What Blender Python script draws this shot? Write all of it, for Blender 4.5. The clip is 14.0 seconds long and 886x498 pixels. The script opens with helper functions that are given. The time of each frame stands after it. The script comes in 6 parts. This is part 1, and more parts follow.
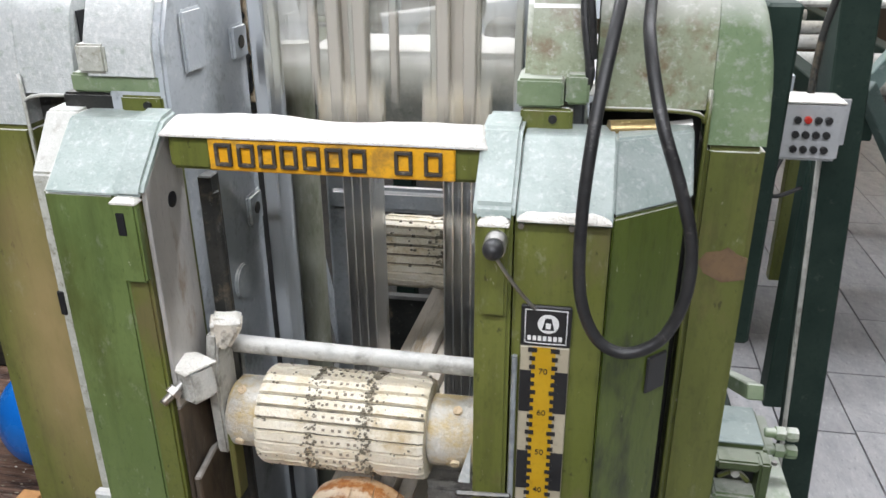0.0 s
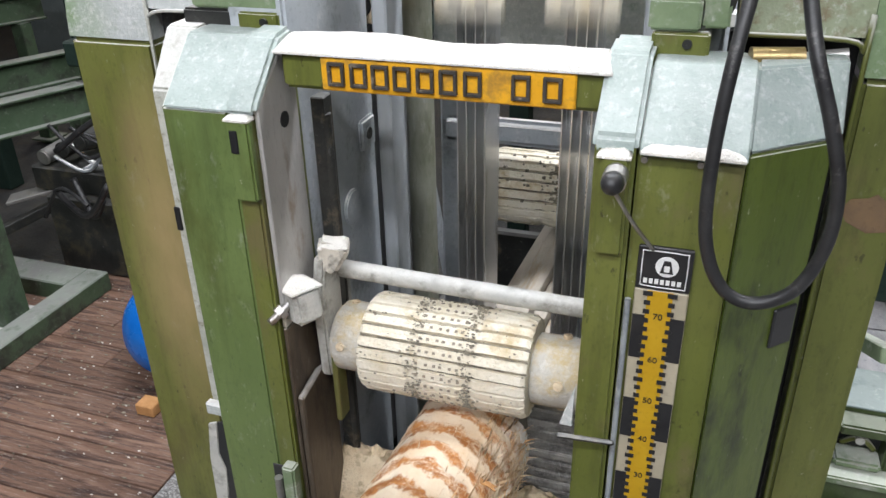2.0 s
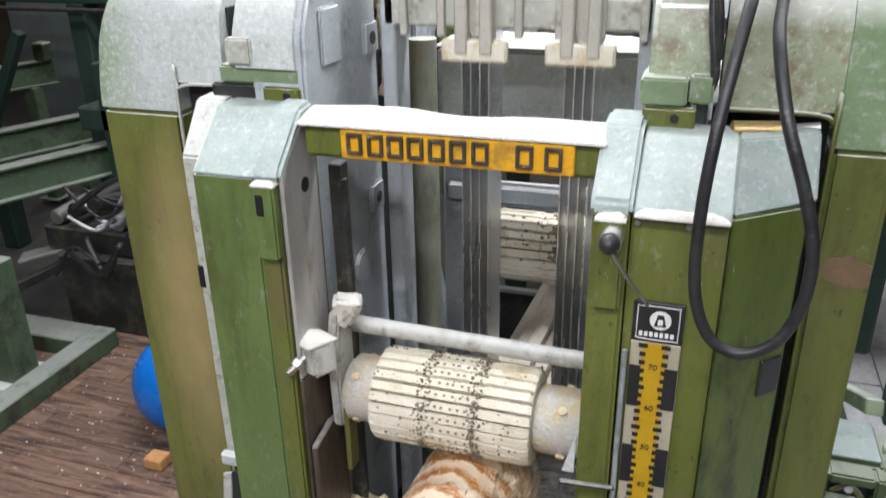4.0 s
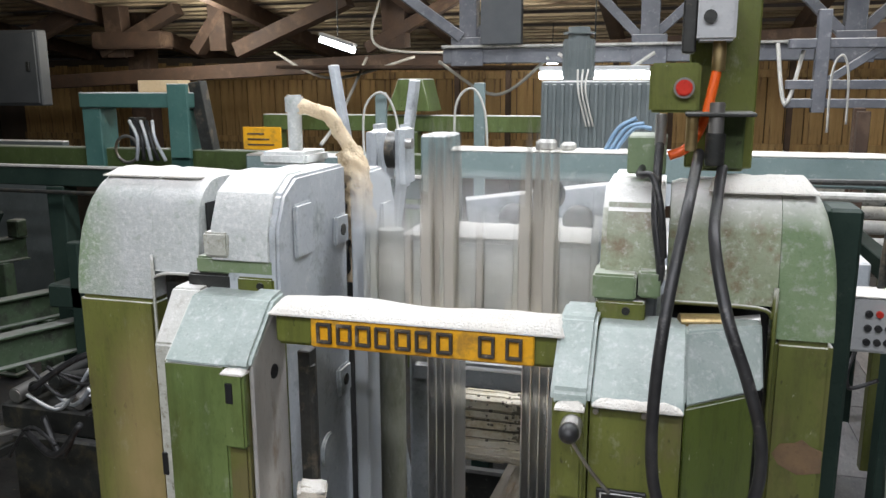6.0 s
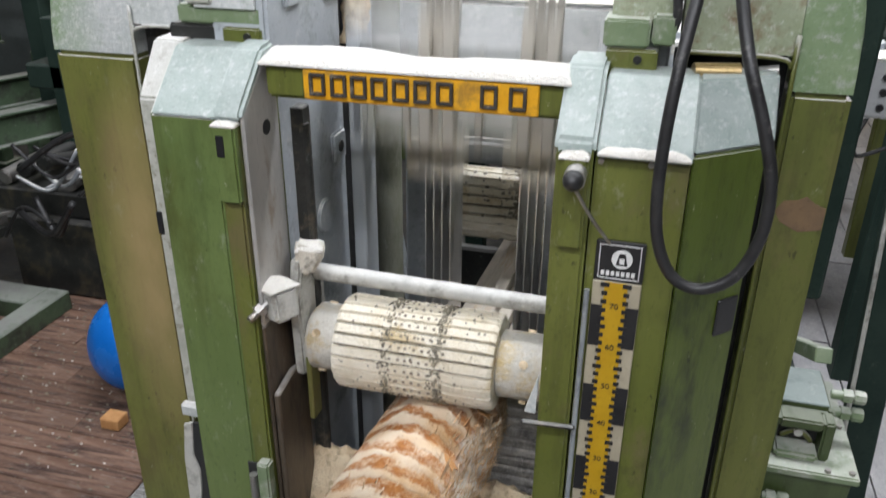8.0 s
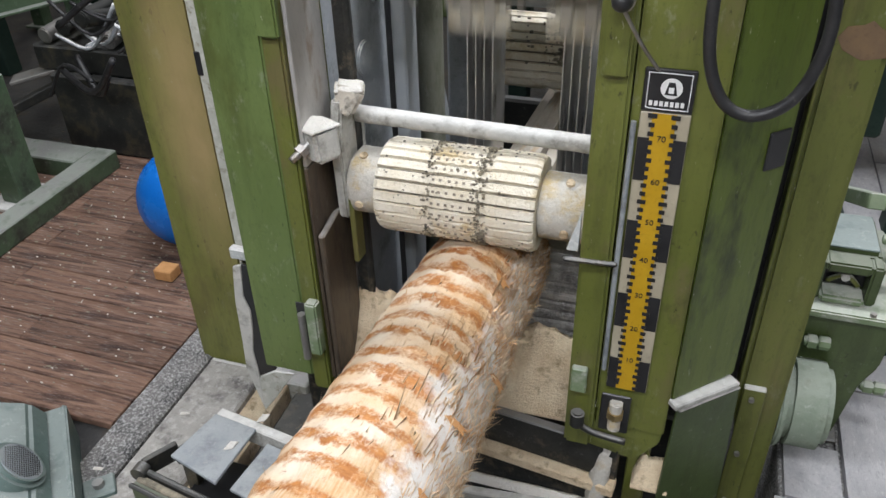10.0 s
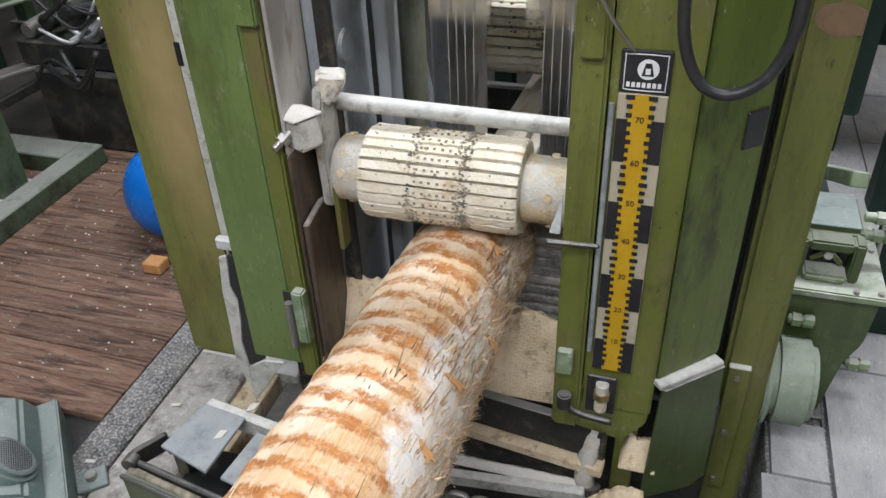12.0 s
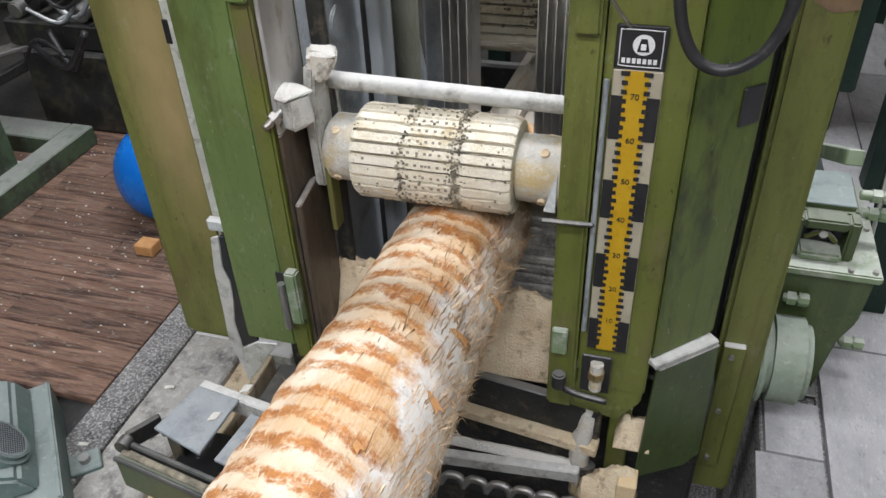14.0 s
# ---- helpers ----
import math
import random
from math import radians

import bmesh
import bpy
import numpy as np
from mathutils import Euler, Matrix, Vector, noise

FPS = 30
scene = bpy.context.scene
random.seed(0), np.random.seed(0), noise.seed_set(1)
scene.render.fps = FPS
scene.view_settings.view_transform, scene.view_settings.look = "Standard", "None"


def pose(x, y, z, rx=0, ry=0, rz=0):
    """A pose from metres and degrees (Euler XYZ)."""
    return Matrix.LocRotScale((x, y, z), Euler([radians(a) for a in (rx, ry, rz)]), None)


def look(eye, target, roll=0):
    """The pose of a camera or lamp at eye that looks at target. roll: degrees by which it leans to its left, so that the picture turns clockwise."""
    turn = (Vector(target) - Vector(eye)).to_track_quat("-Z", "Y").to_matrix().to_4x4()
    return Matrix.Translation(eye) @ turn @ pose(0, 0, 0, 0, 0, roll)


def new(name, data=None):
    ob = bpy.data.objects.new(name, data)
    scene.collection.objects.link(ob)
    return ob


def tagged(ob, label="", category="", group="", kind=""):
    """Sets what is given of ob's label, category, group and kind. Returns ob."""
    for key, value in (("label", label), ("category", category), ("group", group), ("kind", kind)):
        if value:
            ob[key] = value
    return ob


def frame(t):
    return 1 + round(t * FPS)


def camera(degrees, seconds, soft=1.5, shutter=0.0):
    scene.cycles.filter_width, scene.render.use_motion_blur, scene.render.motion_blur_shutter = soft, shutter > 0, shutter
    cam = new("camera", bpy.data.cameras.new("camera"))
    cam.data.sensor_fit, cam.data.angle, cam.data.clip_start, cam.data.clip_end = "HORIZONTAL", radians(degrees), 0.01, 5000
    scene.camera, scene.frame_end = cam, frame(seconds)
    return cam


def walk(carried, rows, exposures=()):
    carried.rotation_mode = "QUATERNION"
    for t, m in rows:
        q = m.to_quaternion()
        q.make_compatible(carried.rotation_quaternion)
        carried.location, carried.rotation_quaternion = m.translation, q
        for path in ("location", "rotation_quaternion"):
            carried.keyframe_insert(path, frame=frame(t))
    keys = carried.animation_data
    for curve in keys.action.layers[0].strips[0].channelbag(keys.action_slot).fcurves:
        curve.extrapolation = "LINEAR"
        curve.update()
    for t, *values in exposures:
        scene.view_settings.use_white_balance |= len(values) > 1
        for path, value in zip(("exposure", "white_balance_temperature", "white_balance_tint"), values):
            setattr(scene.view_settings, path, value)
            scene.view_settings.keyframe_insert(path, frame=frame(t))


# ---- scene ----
cam = camera(58.1, 14.0, shutter=0.5)
PATH = [
    (0, (0.015, 0.396, 2.068), (-0.307, 2.199, 1.265), -0.4),
    (0.5, (0.001, 0.459, 2.062), (-0.377, 2.243, 1.239), 0.3),
    (1, (0.001, 0.486, 2.027), (-0.543, 2.187, 1.127), -0.9),
    (1.5, (-0.003, 0.467, 2.024), (-0.568, 2.146, 1.096), -1.3),
    (2, (0.003, 0.45, 2.025), (-0.573, 2.12, 1.088), -1.3),
    (2.2, (0.006, 0.448, 2.023), (-0.575, 2.116, 1.085), -1.3),
    (4.3, (0.007, 0.314, 2.095), (-0.566, 2.086, 1.368), -0.9),
    (4.5, (0.006, 0.307, 2.105), (-0.541, 2.116, 1.449), -0.5),
    (5, (0.012, 0.296, 2.126), (-0.52, 2.153, 1.609), -0.1),
    (5.5, (0.02, 0.28, 2.14), (-0.509, 2.158, 1.7), -0.1),
    (6, (0.028, 0.271, 2.147), (-0.503, 2.156, 1.74), -0.2),
    (6.5, (0.026, 0.267, 2.127), (-0.498, 2.147, 1.692), -0.3),
    (7, (0.022, 0.288, 2.079), (-0.488, 2.125, 1.473), -0.2),
    (7.5, (0.011, 0.297, 2.039), (-0.472, 2.082, 1.277), 0.0),
    (8, (0.002, 0.297, 2.013), (-0.467, 2.04, 1.151), 0.4),
    (8.5, (0.004, 0.286, 1.973), (-0.521, 1.949, 0.995), -0.7),
    (9, (0.005, 0.274, 1.947), (-0.529, 1.867, 0.862), -1.5),
    (9.2, (0.004, 0.276, 1.941), (-0.528, 1.858, 0.839), -1.4),
    (11.5, (0.035, 0.27, 1.931), (-0.484, 1.821, 0.779), -2.3),
    (12, (0.039, 0.269, 1.93), (-0.473, 1.819, 0.774), -2.6),
    (12.5, (0.041, 0.275, 1.923), (-0.469, 1.82, 0.759), -2.9),
    (13, (0.032, 0.281, 1.92), (-0.47, 1.818, 0.743), -2.4),
    (13.5, (0.031, 0.282, 1.918), (-0.468, 1.813, 0.732), -2.0),
    (14, (0.037, 0.278, 1.916), (-0.455, 1.807, 0.723), -2.6),
]
walk(cam, [(t, look(eye, target, roll)) for t, eye, target, roll in PATH],
     exposures=[(0.0, 0.30), (2.0, 0.36), (4.5, 0.27), (5.5, -0.06), (6.5, -0.09), (7.5, 0.0), (9.0, 0.12), (14.0, 0.12)])

# ---- light ----
world = bpy.data.worlds.new("hall_air")
scene.world = world
world.use_nodes = True
wbg = world.node_tree.nodes["Background"]
sky = world.node_tree.nodes.new("ShaderNodeTexSky")
sky.sky_type, sky.sun_disc = "NISHITA", False
sky.sun_elevation, sky.sun_rotation = radians(35), radians(200)
world.node_tree.links.new(sky.outputs[0], wbg.inputs[0])
wbg.inputs[1].default_value = 0.06


def area_light(name, m, sx, sy, watts, color):
    data = bpy.data.lights.new(name, "AREA")
    data.shape, data.size, data.size_y, data.energy, data.color = "RECTANGLE", sx, sy, watts, color
    ob = new(name, data)
    ob.matrix_world = m
    return ob


# Rows at y 2.9 and 5.4 are unseen additions that brighten the saw.
for lx, ly, lz, lw in ((-0.5, -2.2, 4.3, 175), (-0.5, -0.3, 4.1, 140), (-0.4, 2.9, 3.7, 150), (-0.6, 5.4, 3.35, 60)):
    area_light("hall_light", pose(lx, ly, lz), 4.5, 0.35, lw, (0.925, 0.95, 1.02))
# Fill points with no tube at their place, added to brighten roof and walls.
for lx, ly, lz, lw in ((-4.6, 5.4, 2.75, 14), (-4.6, 7.4, 2.75, 62), (-1.6, 7.6, 2.75, 48), (2.6, 6.9, 2.75, 80)):
    bare = bpy.data.lights.new("bare_tube_light", "POINT")
    bare.energy, bare.shadow_soft_size, bare.color = lw, 0.25, (1.0, 0.97, 0.90)
    new("bare_tube_light", bare).location = (lx, ly, lz)


# ---- materials ----
def material(name, a, b, scale=8.0, rough=0.5, metal=0.0, bump=0.15, fine=60.0, stain=None, stain_amount=0.3,
             stain_scale=3.0, dust=None, dust_amount=0.0, stretch=(1, 1, 1), vary=0.0, spec=0.5, dust_low=0.35, dust_up=1.0,
             drips=None, patch=None):
    """Two paint tones mixed by coarse and fine noise, stains of their own shape, and dust lying on faces that look up."""
    mt = bpy.data.materials.new(name)
    mt.use_nodes = True
    nt = mt.node_tree
    n, l = nt.nodes, nt.links
    bsdf = n["Principled BSDF"]
    tc = n.new("ShaderNodeTexCoord")
    mp = n.new("ShaderNodeMapping")
    mp.inputs["Scale"].default_value = stretch
    l.new(tc.outputs["Object"], mp.inputs["Vector"])

    def noise_tex(sc, det, ro=0.6, src=None):
        t = n.new("ShaderNodeTexNoise")
        t.inputs["Scale"].default_value, t.inputs["Detail"].default_value, t.inputs["Roughness"].default_value = sc, det, ro
        l.new((src or mp).outputs[0] if src is None else src, t.inputs["Vector"])
        return t.outputs["Fac"]

    def ramp(fac, lo, hi):
        r = n.new("ShaderNodeMapRange")
        r.inputs["From Min"].default_value, r.inputs["From Max"].default_value = lo, hi
        l.new(fac, r.inputs["Value"])
        return r.outputs[0]

    def mix(fac, c1, c2):
        x = n.new("ShaderNodeMix")
        x.data_type = "RGBA"
        if isinstance(fac, float):
            x.inputs[0].default_value = fac
        else:
            l.new(fac, x.inputs[0])
        for sock, c in ((x.inputs[6], c1), (x.inputs[7], c2)):
            if isinstance(c, tuple):
                sock.default_value = (*c, 1)
            else:
                l.new(c, sock)
        return x.outputs[2]

    def times(x, y):
        q = n.new("ShaderNodeMath")
        q.operation = "MULTIPLY"
        q.use_clamp = True
        for sock, v in ((q.inputs[0], x), (q.inputs[1], y)):
            if isinstance(v, float):
                sock.default_value = v
            else:
                l.new(v, sock)
        return q.outputs[0]

    coarse = noise_tex(scale, 6)
    grain = noise_tex(fine, 4)
    col = mix(ramp(coarse, 0.3, 0.7), a, b)
    dark = tuple(c * 0.55 for c in a)
    col = mix(times(ramp(grain, 0.55, 0.8), 0.5), col, dark)
    if stain:
        st = noise_tex(stain_scale, 7, 0.68)
        col = mix(ramp(st, 0.62 - stain_amount * 0.4, 0.72 - stain_amount * 0.25), col, stain)
    if drips:
        dm = n.new("ShaderNodeMapping")
        dm.inputs["Scale"].default_value = (9, 9, 0.9)
        l.new(tc.outputs["Object"], dm.inputs["Vector"])
        col = mix(times(ramp(noise_tex(2.2, 6, 0.7, dm.outputs[0]), 0.50, 0.75), 0.5), col, drips)
        spots = ramp(noise_tex(38, 5, 0.7), 0.64, 0.69)
        col = mix(times(spots, 0.8), col, drips)
        col = mix(times(ramp(noise_tex(11, 9, 0.78), 0.56, 0.70), 0.45), col, drips)
        col = mix(times(ramp(noise_tex(75, 4, 0.65), 0.69, 0.73), 0.55), col, (0.50, 0.50, 0.42))
    if patch:
        centre, reach, tone = patch
        pm = n.new("ShaderNodeMapping")
        pm.inputs["Location"].default_value = [-c / r for c, r in zip(centre, reach)]
        pm.inputs["Scale"].default_value = [1 / r for r in reach]
        l.new(tc.outputs["Object"], pm.inputs["Vector"])
        ln = n.new("ShaderNodeVectorMath")
        ln.operation = "LENGTH"
        l.new(pm.outputs[0], ln.inputs[0])
        col = mix(times(ramp(ln.outputs["Value"], 1.0, 0.15), ramp(coarse, 0.15, 0.6)), col, tone)
    if vary:
        oi = n.new("ShaderNodeObjectInfo")
        hs = n.new("ShaderNodeHueSaturation")
        l.new(ramp(oi.outputs["Random"], 0.0, 1.0), hs.inputs["Value"])
        mr = hs.inputs["Value"].links[0].from_node
        mr.inputs["To Min"].default_value, mr.inputs["To Max"].default_value = 1 - vary, 1 + vary
        l.new(col, hs.inputs["Color"])
        col = hs.outputs["Color"]
    rough_out = None
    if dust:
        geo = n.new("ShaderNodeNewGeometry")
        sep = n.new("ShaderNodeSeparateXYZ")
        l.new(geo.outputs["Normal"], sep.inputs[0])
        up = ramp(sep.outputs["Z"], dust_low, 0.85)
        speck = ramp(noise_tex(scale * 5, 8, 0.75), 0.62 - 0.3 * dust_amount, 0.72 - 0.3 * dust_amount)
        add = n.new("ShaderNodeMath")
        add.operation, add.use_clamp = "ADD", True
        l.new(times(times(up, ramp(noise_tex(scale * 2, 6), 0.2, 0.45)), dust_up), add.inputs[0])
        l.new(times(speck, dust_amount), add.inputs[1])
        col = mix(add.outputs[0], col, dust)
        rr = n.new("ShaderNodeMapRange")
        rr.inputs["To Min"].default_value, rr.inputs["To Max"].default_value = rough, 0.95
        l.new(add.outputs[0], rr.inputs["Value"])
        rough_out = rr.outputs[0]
    l.new(col, bsdf.inputs["Base Color"])
    bsdf.inputs["Metallic"].default_value = metal
    bsdf.inputs["Specular IOR Level"].default_value = spec
    if rough_out:
        l.new(rough_out, bsdf.inputs["Roughness"])
    else:
        rr = n.new("ShaderNodeMapRange")
        rr.inputs["To Min"].default_value, rr.inputs["To Max"].default_value = max(0.05, rough - 0.15), min(1, rough + 0.15)
        l.new(coarse, rr.inputs["Value"])
        l.new(rr.outputs[0], bsdf.inputs["Roughness"])
    if bump:
        bp = n.new("ShaderNodeBump")
        bp.inputs["Strength"].default_value, bp.inputs["Distance"].default_value = bump, 0.01
        l.new(grain, bp.inputs["Height"])
        l.new(bp.outputs[0], bsdf.inputs["Normal"])
    return mt


def glow(name, color, strength):
    mt = bpy.data.materials.new(name)
    mt.use_nodes = True
    b = mt.node_tree.nodes["Principled BSDF"]
    b.inputs["Base Color"].default_value = (0.8, 0.8, 0.8, 1)
    b.inputs["Emission Color"].default_value, b.inputs["Emission Strength"].default_value = (*color, 1), strength
    return mt


SAWDUST = (0.80, 0.79, 0.76)
GREEN = material("olive_green_paint", (0.10, 0.118, 0.022), (0.15, 0.165, 0.038), 3.5, 0.38, 0, 0.08, 90, (0.14, 0.125, 0.05), 0.2, 5, SAWDUST, 0.12, (1, 1, 0.6), 0, 0.5, 0.35, 0.9, (0.035, 0.04, 0.012))
COVER = material("scuffed_green_paint", (0.10, 0.115, 0.025), (0.145, 0.155, 0.04), 2.5, 0.42, 0, 0.08, 90, (0.15, 0.12, 0.05), 0.25, 2.0, SAWDUST, 0.08, (1, 1, 0.5), 0, 0.5, 0.35, 0.9, (0.04, 0.045, 0.015))
# The brown patch at mid-column has a warm gloss sheen put into its colour.
COVERSHEEN = material("green_paint_brown_sheen", (0.14, 0.155, 0.035), (0.19, 0.195, 0.055), 2.5, 0.42, 0, 0.08, 90, (0.13, 0.11, 0.045), 0.2, 2.0, SAWDUST, 0.08, (1, 1, 0.5), 0, 0.5, 0.35, 0.9, (0.05, 0.05, 0.018), ((-1.33, 2.06, 0.95), (0.17, 0.5, 0.62), (0.50, 0.35, 0.18)))
LEAF = material("mid_green_paint", (0.105, 0.153, 0.045), (0.155, 0.21, 0.07), 4, 0.38, 0, 0.08, 90, (0.09, 0.11, 0.03), 0.3, 3, SAWDUST, 0.12, (1, 1, 0.5), 0, 0.5, 0.35, 0.9, (0.04, 0.055, 0.018))
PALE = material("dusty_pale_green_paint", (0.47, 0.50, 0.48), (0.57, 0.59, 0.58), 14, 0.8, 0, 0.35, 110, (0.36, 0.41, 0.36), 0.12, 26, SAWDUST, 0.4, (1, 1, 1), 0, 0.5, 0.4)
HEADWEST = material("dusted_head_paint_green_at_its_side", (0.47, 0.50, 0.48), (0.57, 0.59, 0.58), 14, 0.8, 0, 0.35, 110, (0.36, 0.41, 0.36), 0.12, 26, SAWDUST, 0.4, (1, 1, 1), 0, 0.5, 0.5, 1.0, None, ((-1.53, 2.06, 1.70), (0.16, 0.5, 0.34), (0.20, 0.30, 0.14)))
HEADEAST = material("green_head_paint_with_settled_dust", (0.15, 0.225, 0.11), (0.23, 0.30, 0.17), 9, 0.7, 0, 0.3, 110, (0.34, 0.36, 0.31), 0.2, 30, SAWDUST, 0.22, (1, 1, 1), 0, 0.5, 0.25, 0.95)
HEADDIRT = material("green_head_paint_dirty_brown", (0.24, 0.28, 0.17), (0.36, 0.39, 0.28), 9, 0.75, 0, 0.3, 100, (0.20, 0.155, 0.09), 0.32, 14, SAWDUST, 0.30, (1, 1, 1), 0, 0.5, 0.2, 0.95)
GUIDE = material("grey_olive_dusty_steel", (0.20, 0.21, 0.16), (0.33, 0.33, 0.27), 5, 0.6, 0.1, 0.15, 90, (0.13, 0.14, 0.08), 0.3, 5, SAWDUST, 0.2, (1, 1, 0.3), 0, 0.5, 0.5, 0.3)
CAP = material("mint_paint_with_dust_specks", (0.29, 0.355, 0.325), (0.38, 0.435, 0.41), 13, 0.5, 0, 0.2, 90, (0.47, 0.51, 0.495), 0.18, 50, SAWDUST, 0.24, (1, 1, 1), 0, 0.5, 0.35, 0.1)
PALEDIRT = material("dusty_brown_stained_paint", (0.38, 0.385, 0.33), (0.52, 0.52, 0.46), 9, 0.8, 0, 0.25, 90, (0.22, 0.20, 0.14), 0.22, 28, SAWDUST, 0.35)
GREYBLUE = material("grey_blue_cast_iron", (0.37, 0.40, 0.43), (0.49, 0.52, 0.54), 5, 0.55, 0.1, 0.15, 80, (0.22, 0.24, 0.24), 0.3, 5, SAWDUST, 0.25)
STEEL = material("bare_steel", (0.30, 0.295, 0.28), (0.41, 0.395, 0.37), 5, 0.38, 0.8, 0.05, 120, (0.26, 0.21, 0.15), 0.22, 9, SAWDUST, 0.12, (1, 1, 0.3), 0, 0.5, 0.5, 0.25)
WEAR = material("scratched_wear_plate", (0.40, 0.39, 0.37), (0.54, 0.52, 0.49), 6, 0.5, 0.35, 0.1, 120, (0.27, 0.19, 0.12), 0.2, 7, SAWDUST, 0.2, (1, 1, 0.35), 0, 0.5, 0.5, 0.4)
DARKIRON = material("black_greasy_iron", (0.03, 0.032, 0.03), (0.06, 0.06, 0.055), 8, 0.4, 0.5, 0.1, 90, (0.10, 0.09, 0.06), 0.25, 8, SAWDUST, 0.12, (1, 1, 1), 0, 0.5, 0.35, 0.12)
WEARBROWN = material("brown_greasy_wear_steel", (0.085, 0.066, 0.048), (0.15, 0.115, 0.08), 7, 0.45, 0.3, 0.12, 110, (0.035, 0.03, 0.026), 0.3, 9, SAWDUST, 0.1, (1, 1, 0.35), 0, 0.5, 0.5, 0.3)
FRAMEGREEN = material("grimy_bottle_green_paint", (0.045, 0.075, 0.04), (0.08, 0.115, 0.07), 6, 0.45, 0, 0.1, 80, (0.03, 0.032, 0.025), 0.3, 6, SAWDUST, 0.14, (1, 1, 1), 0, 0.4, 0.5, 0.28)
SAWN = material("dusty_grey_sawn_wood", (0.40, 0.36, 0.30), (0.52, 0.47, 0.39), 9, 0.85, 0, 0.3, 80, (0.40, 0.30, 0.19), 0.2, 6, None, 0, (4, 0.6, 4))
STRAP = material("worn_grey_strap_steel", (0.42, 0.40, 0.35), (0.56, 0.52, 0.45), 9, 0.6, 0.2, 0.2, 90)
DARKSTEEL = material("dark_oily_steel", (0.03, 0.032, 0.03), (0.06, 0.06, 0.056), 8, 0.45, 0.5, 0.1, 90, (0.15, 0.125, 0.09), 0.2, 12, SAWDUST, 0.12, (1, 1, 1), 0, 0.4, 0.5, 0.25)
BLACK = material("black_rubber", (0.012, 0.012, 0.013), (0.03, 0.03, 0.03), 20, 0.45, 0, 0.1, 200, (0.09, 0.085, 0.08), 0.12, 30)
TEAL = material("dark_teal_paint", (0.014, 0.028, 0.022), (0.027, 0.046, 0.036), 5, 0.6, 0, 0.08, 90, None, 0, 1, SAWDUST, 0.04, (1, 1, 1), 0, 0.18, 0.5, 0.06)
MOTORTEAL = material("dusty_dark_teal", (0.09, 0.145, 0.13), (0.15, 0.205, 0.19), 6, 0.5, 0, 0.1, 80, None, 0, 1, SAWDUST, 0.18, (1, 1, 1), 0, 0.5, 0.4, 0.2)
BEAMGREEN = material("weathered_grey_green_paint", (0.15, 0.21, 0.205), (0.22, 0.285, 0.28), 5, 0.5, 0, 0.1, 80, None, 0, 1, SAWDUST, 0.2)
DUST = material("packed_sawdust", (0.86, 0.84, 0.78), (0.80, 0.76, 0.68), 12, 0.95, 0, 0.9, 160)
TANDUST = material("damp_tan_sawdust", (0.68, 0.52, 0.33), (0.86, 0.73, 0.52), 14, 0.95, 0, 0.9, 150, (0.42, 0.31, 0.18), 0.2, 22)
ROLLER = material("sawdust_caked_steel", (0.74, 0.66, 0.50), (0.87, 0.82, 0.70), 12, 0.75, 0, 0.7, 120, (0.60, 0.48, 0.28), 0.22, 9)
HUBDUST = material("tan_dusted_hub", (0.46, 0.44, 0.39), (0.60, 0.57, 0.50), 10, 0.8, 0, 0.6, 110, (0.52, 0.40, 0.20), 0.35, 9, SAWDUST, 0.3, (1, 1, 1), 0, 0.5, 0.35, 0.0)
PIT = material("grey_brown_pit_tone", (0.20, 0.17, 0.13), (0.36, 0.31, 0.24), 60, 0.85, 0, 0.2, 150)
GROOVE = material("groove_shade_and_grime", (0.06, 0.055, 0.045), (0.42, 0.37, 0.27), 30, 0.7, 0.2, 0.3, 150)
PLANK = material("reddish_worn_floor_planks", (0.145, 0.075, 0.047), (0.31, 0.195, 0.14), 6, 0.75, 0, 0.6, 40, (0.06, 0.033, 0.025), 0.42, 7, SAWDUST, 0.22, (0.32, 4.5, 1), 0.2, 0.4, 0.35, 0.0)
SLAB = material("grey_dusty_floor_blocks", (0.29, 0.29, 0.30), (0.42, 0.41, 0.41), 4, 0.85, 0, 0.4, 70, (0.21, 0.21, 0.215), 0.14, 22, SAWDUST, 0.25, (1, 1, 1), 0.18, 0.5, 0.5, 0.1)
CONCRETE = material("dark_gritty_concrete", (0.13, 0.125, 0.12), (0.22, 0.21, 0.20), 22, 0.9, 0, 0.5, 90, (0.06, 0.06, 0.06), 0.35, 7, SAWDUST, 0.45, (1, 1, 1), 0, 0.5, 0.35, 0.0)
PALEGRIT = material("pale_gritty_concrete", (0.36, 0.34, 0.31), (0.50, 0.48, 0.44), 9, 0.9, 0, 0.5, 90, (0.18, 0.17, 0.16), 0.3, 10, SAWDUST, 0.35, (1, 1, 1), 0.1, 0.5, 0.35, 0.0)
TIMBER = material("old_brown_roof_timber", (0.045, 0.027, 0.018), (0.09, 0.053, 0.033), 5, 0.75, 0, 0.3, 50, (0.13, 0.085, 0.055), 0.2, 4, None, 0, (1, 1, 1), 0.25)
BOARD = material("honey_brown_wall_boards", (0.42, 0.25, 0.09), (0.60, 0.40, 0.17), 4, 0.7, 0, 0.3, 50, (0.15, 0.085, 0.04), 0.3, 5, None, 0, (3, 3, 0.3), 0.25)
ROOFBOARD = material("grey_brown_roof_boards", (0.34, 0.27, 0.17), (0.52, 0.42, 0.28), 3, 0.8, 0, 0.3, 40, (0.08, 0.05, 0.03), 0.3, 3, None, 0, (0.3, 3, 1), 0.25)
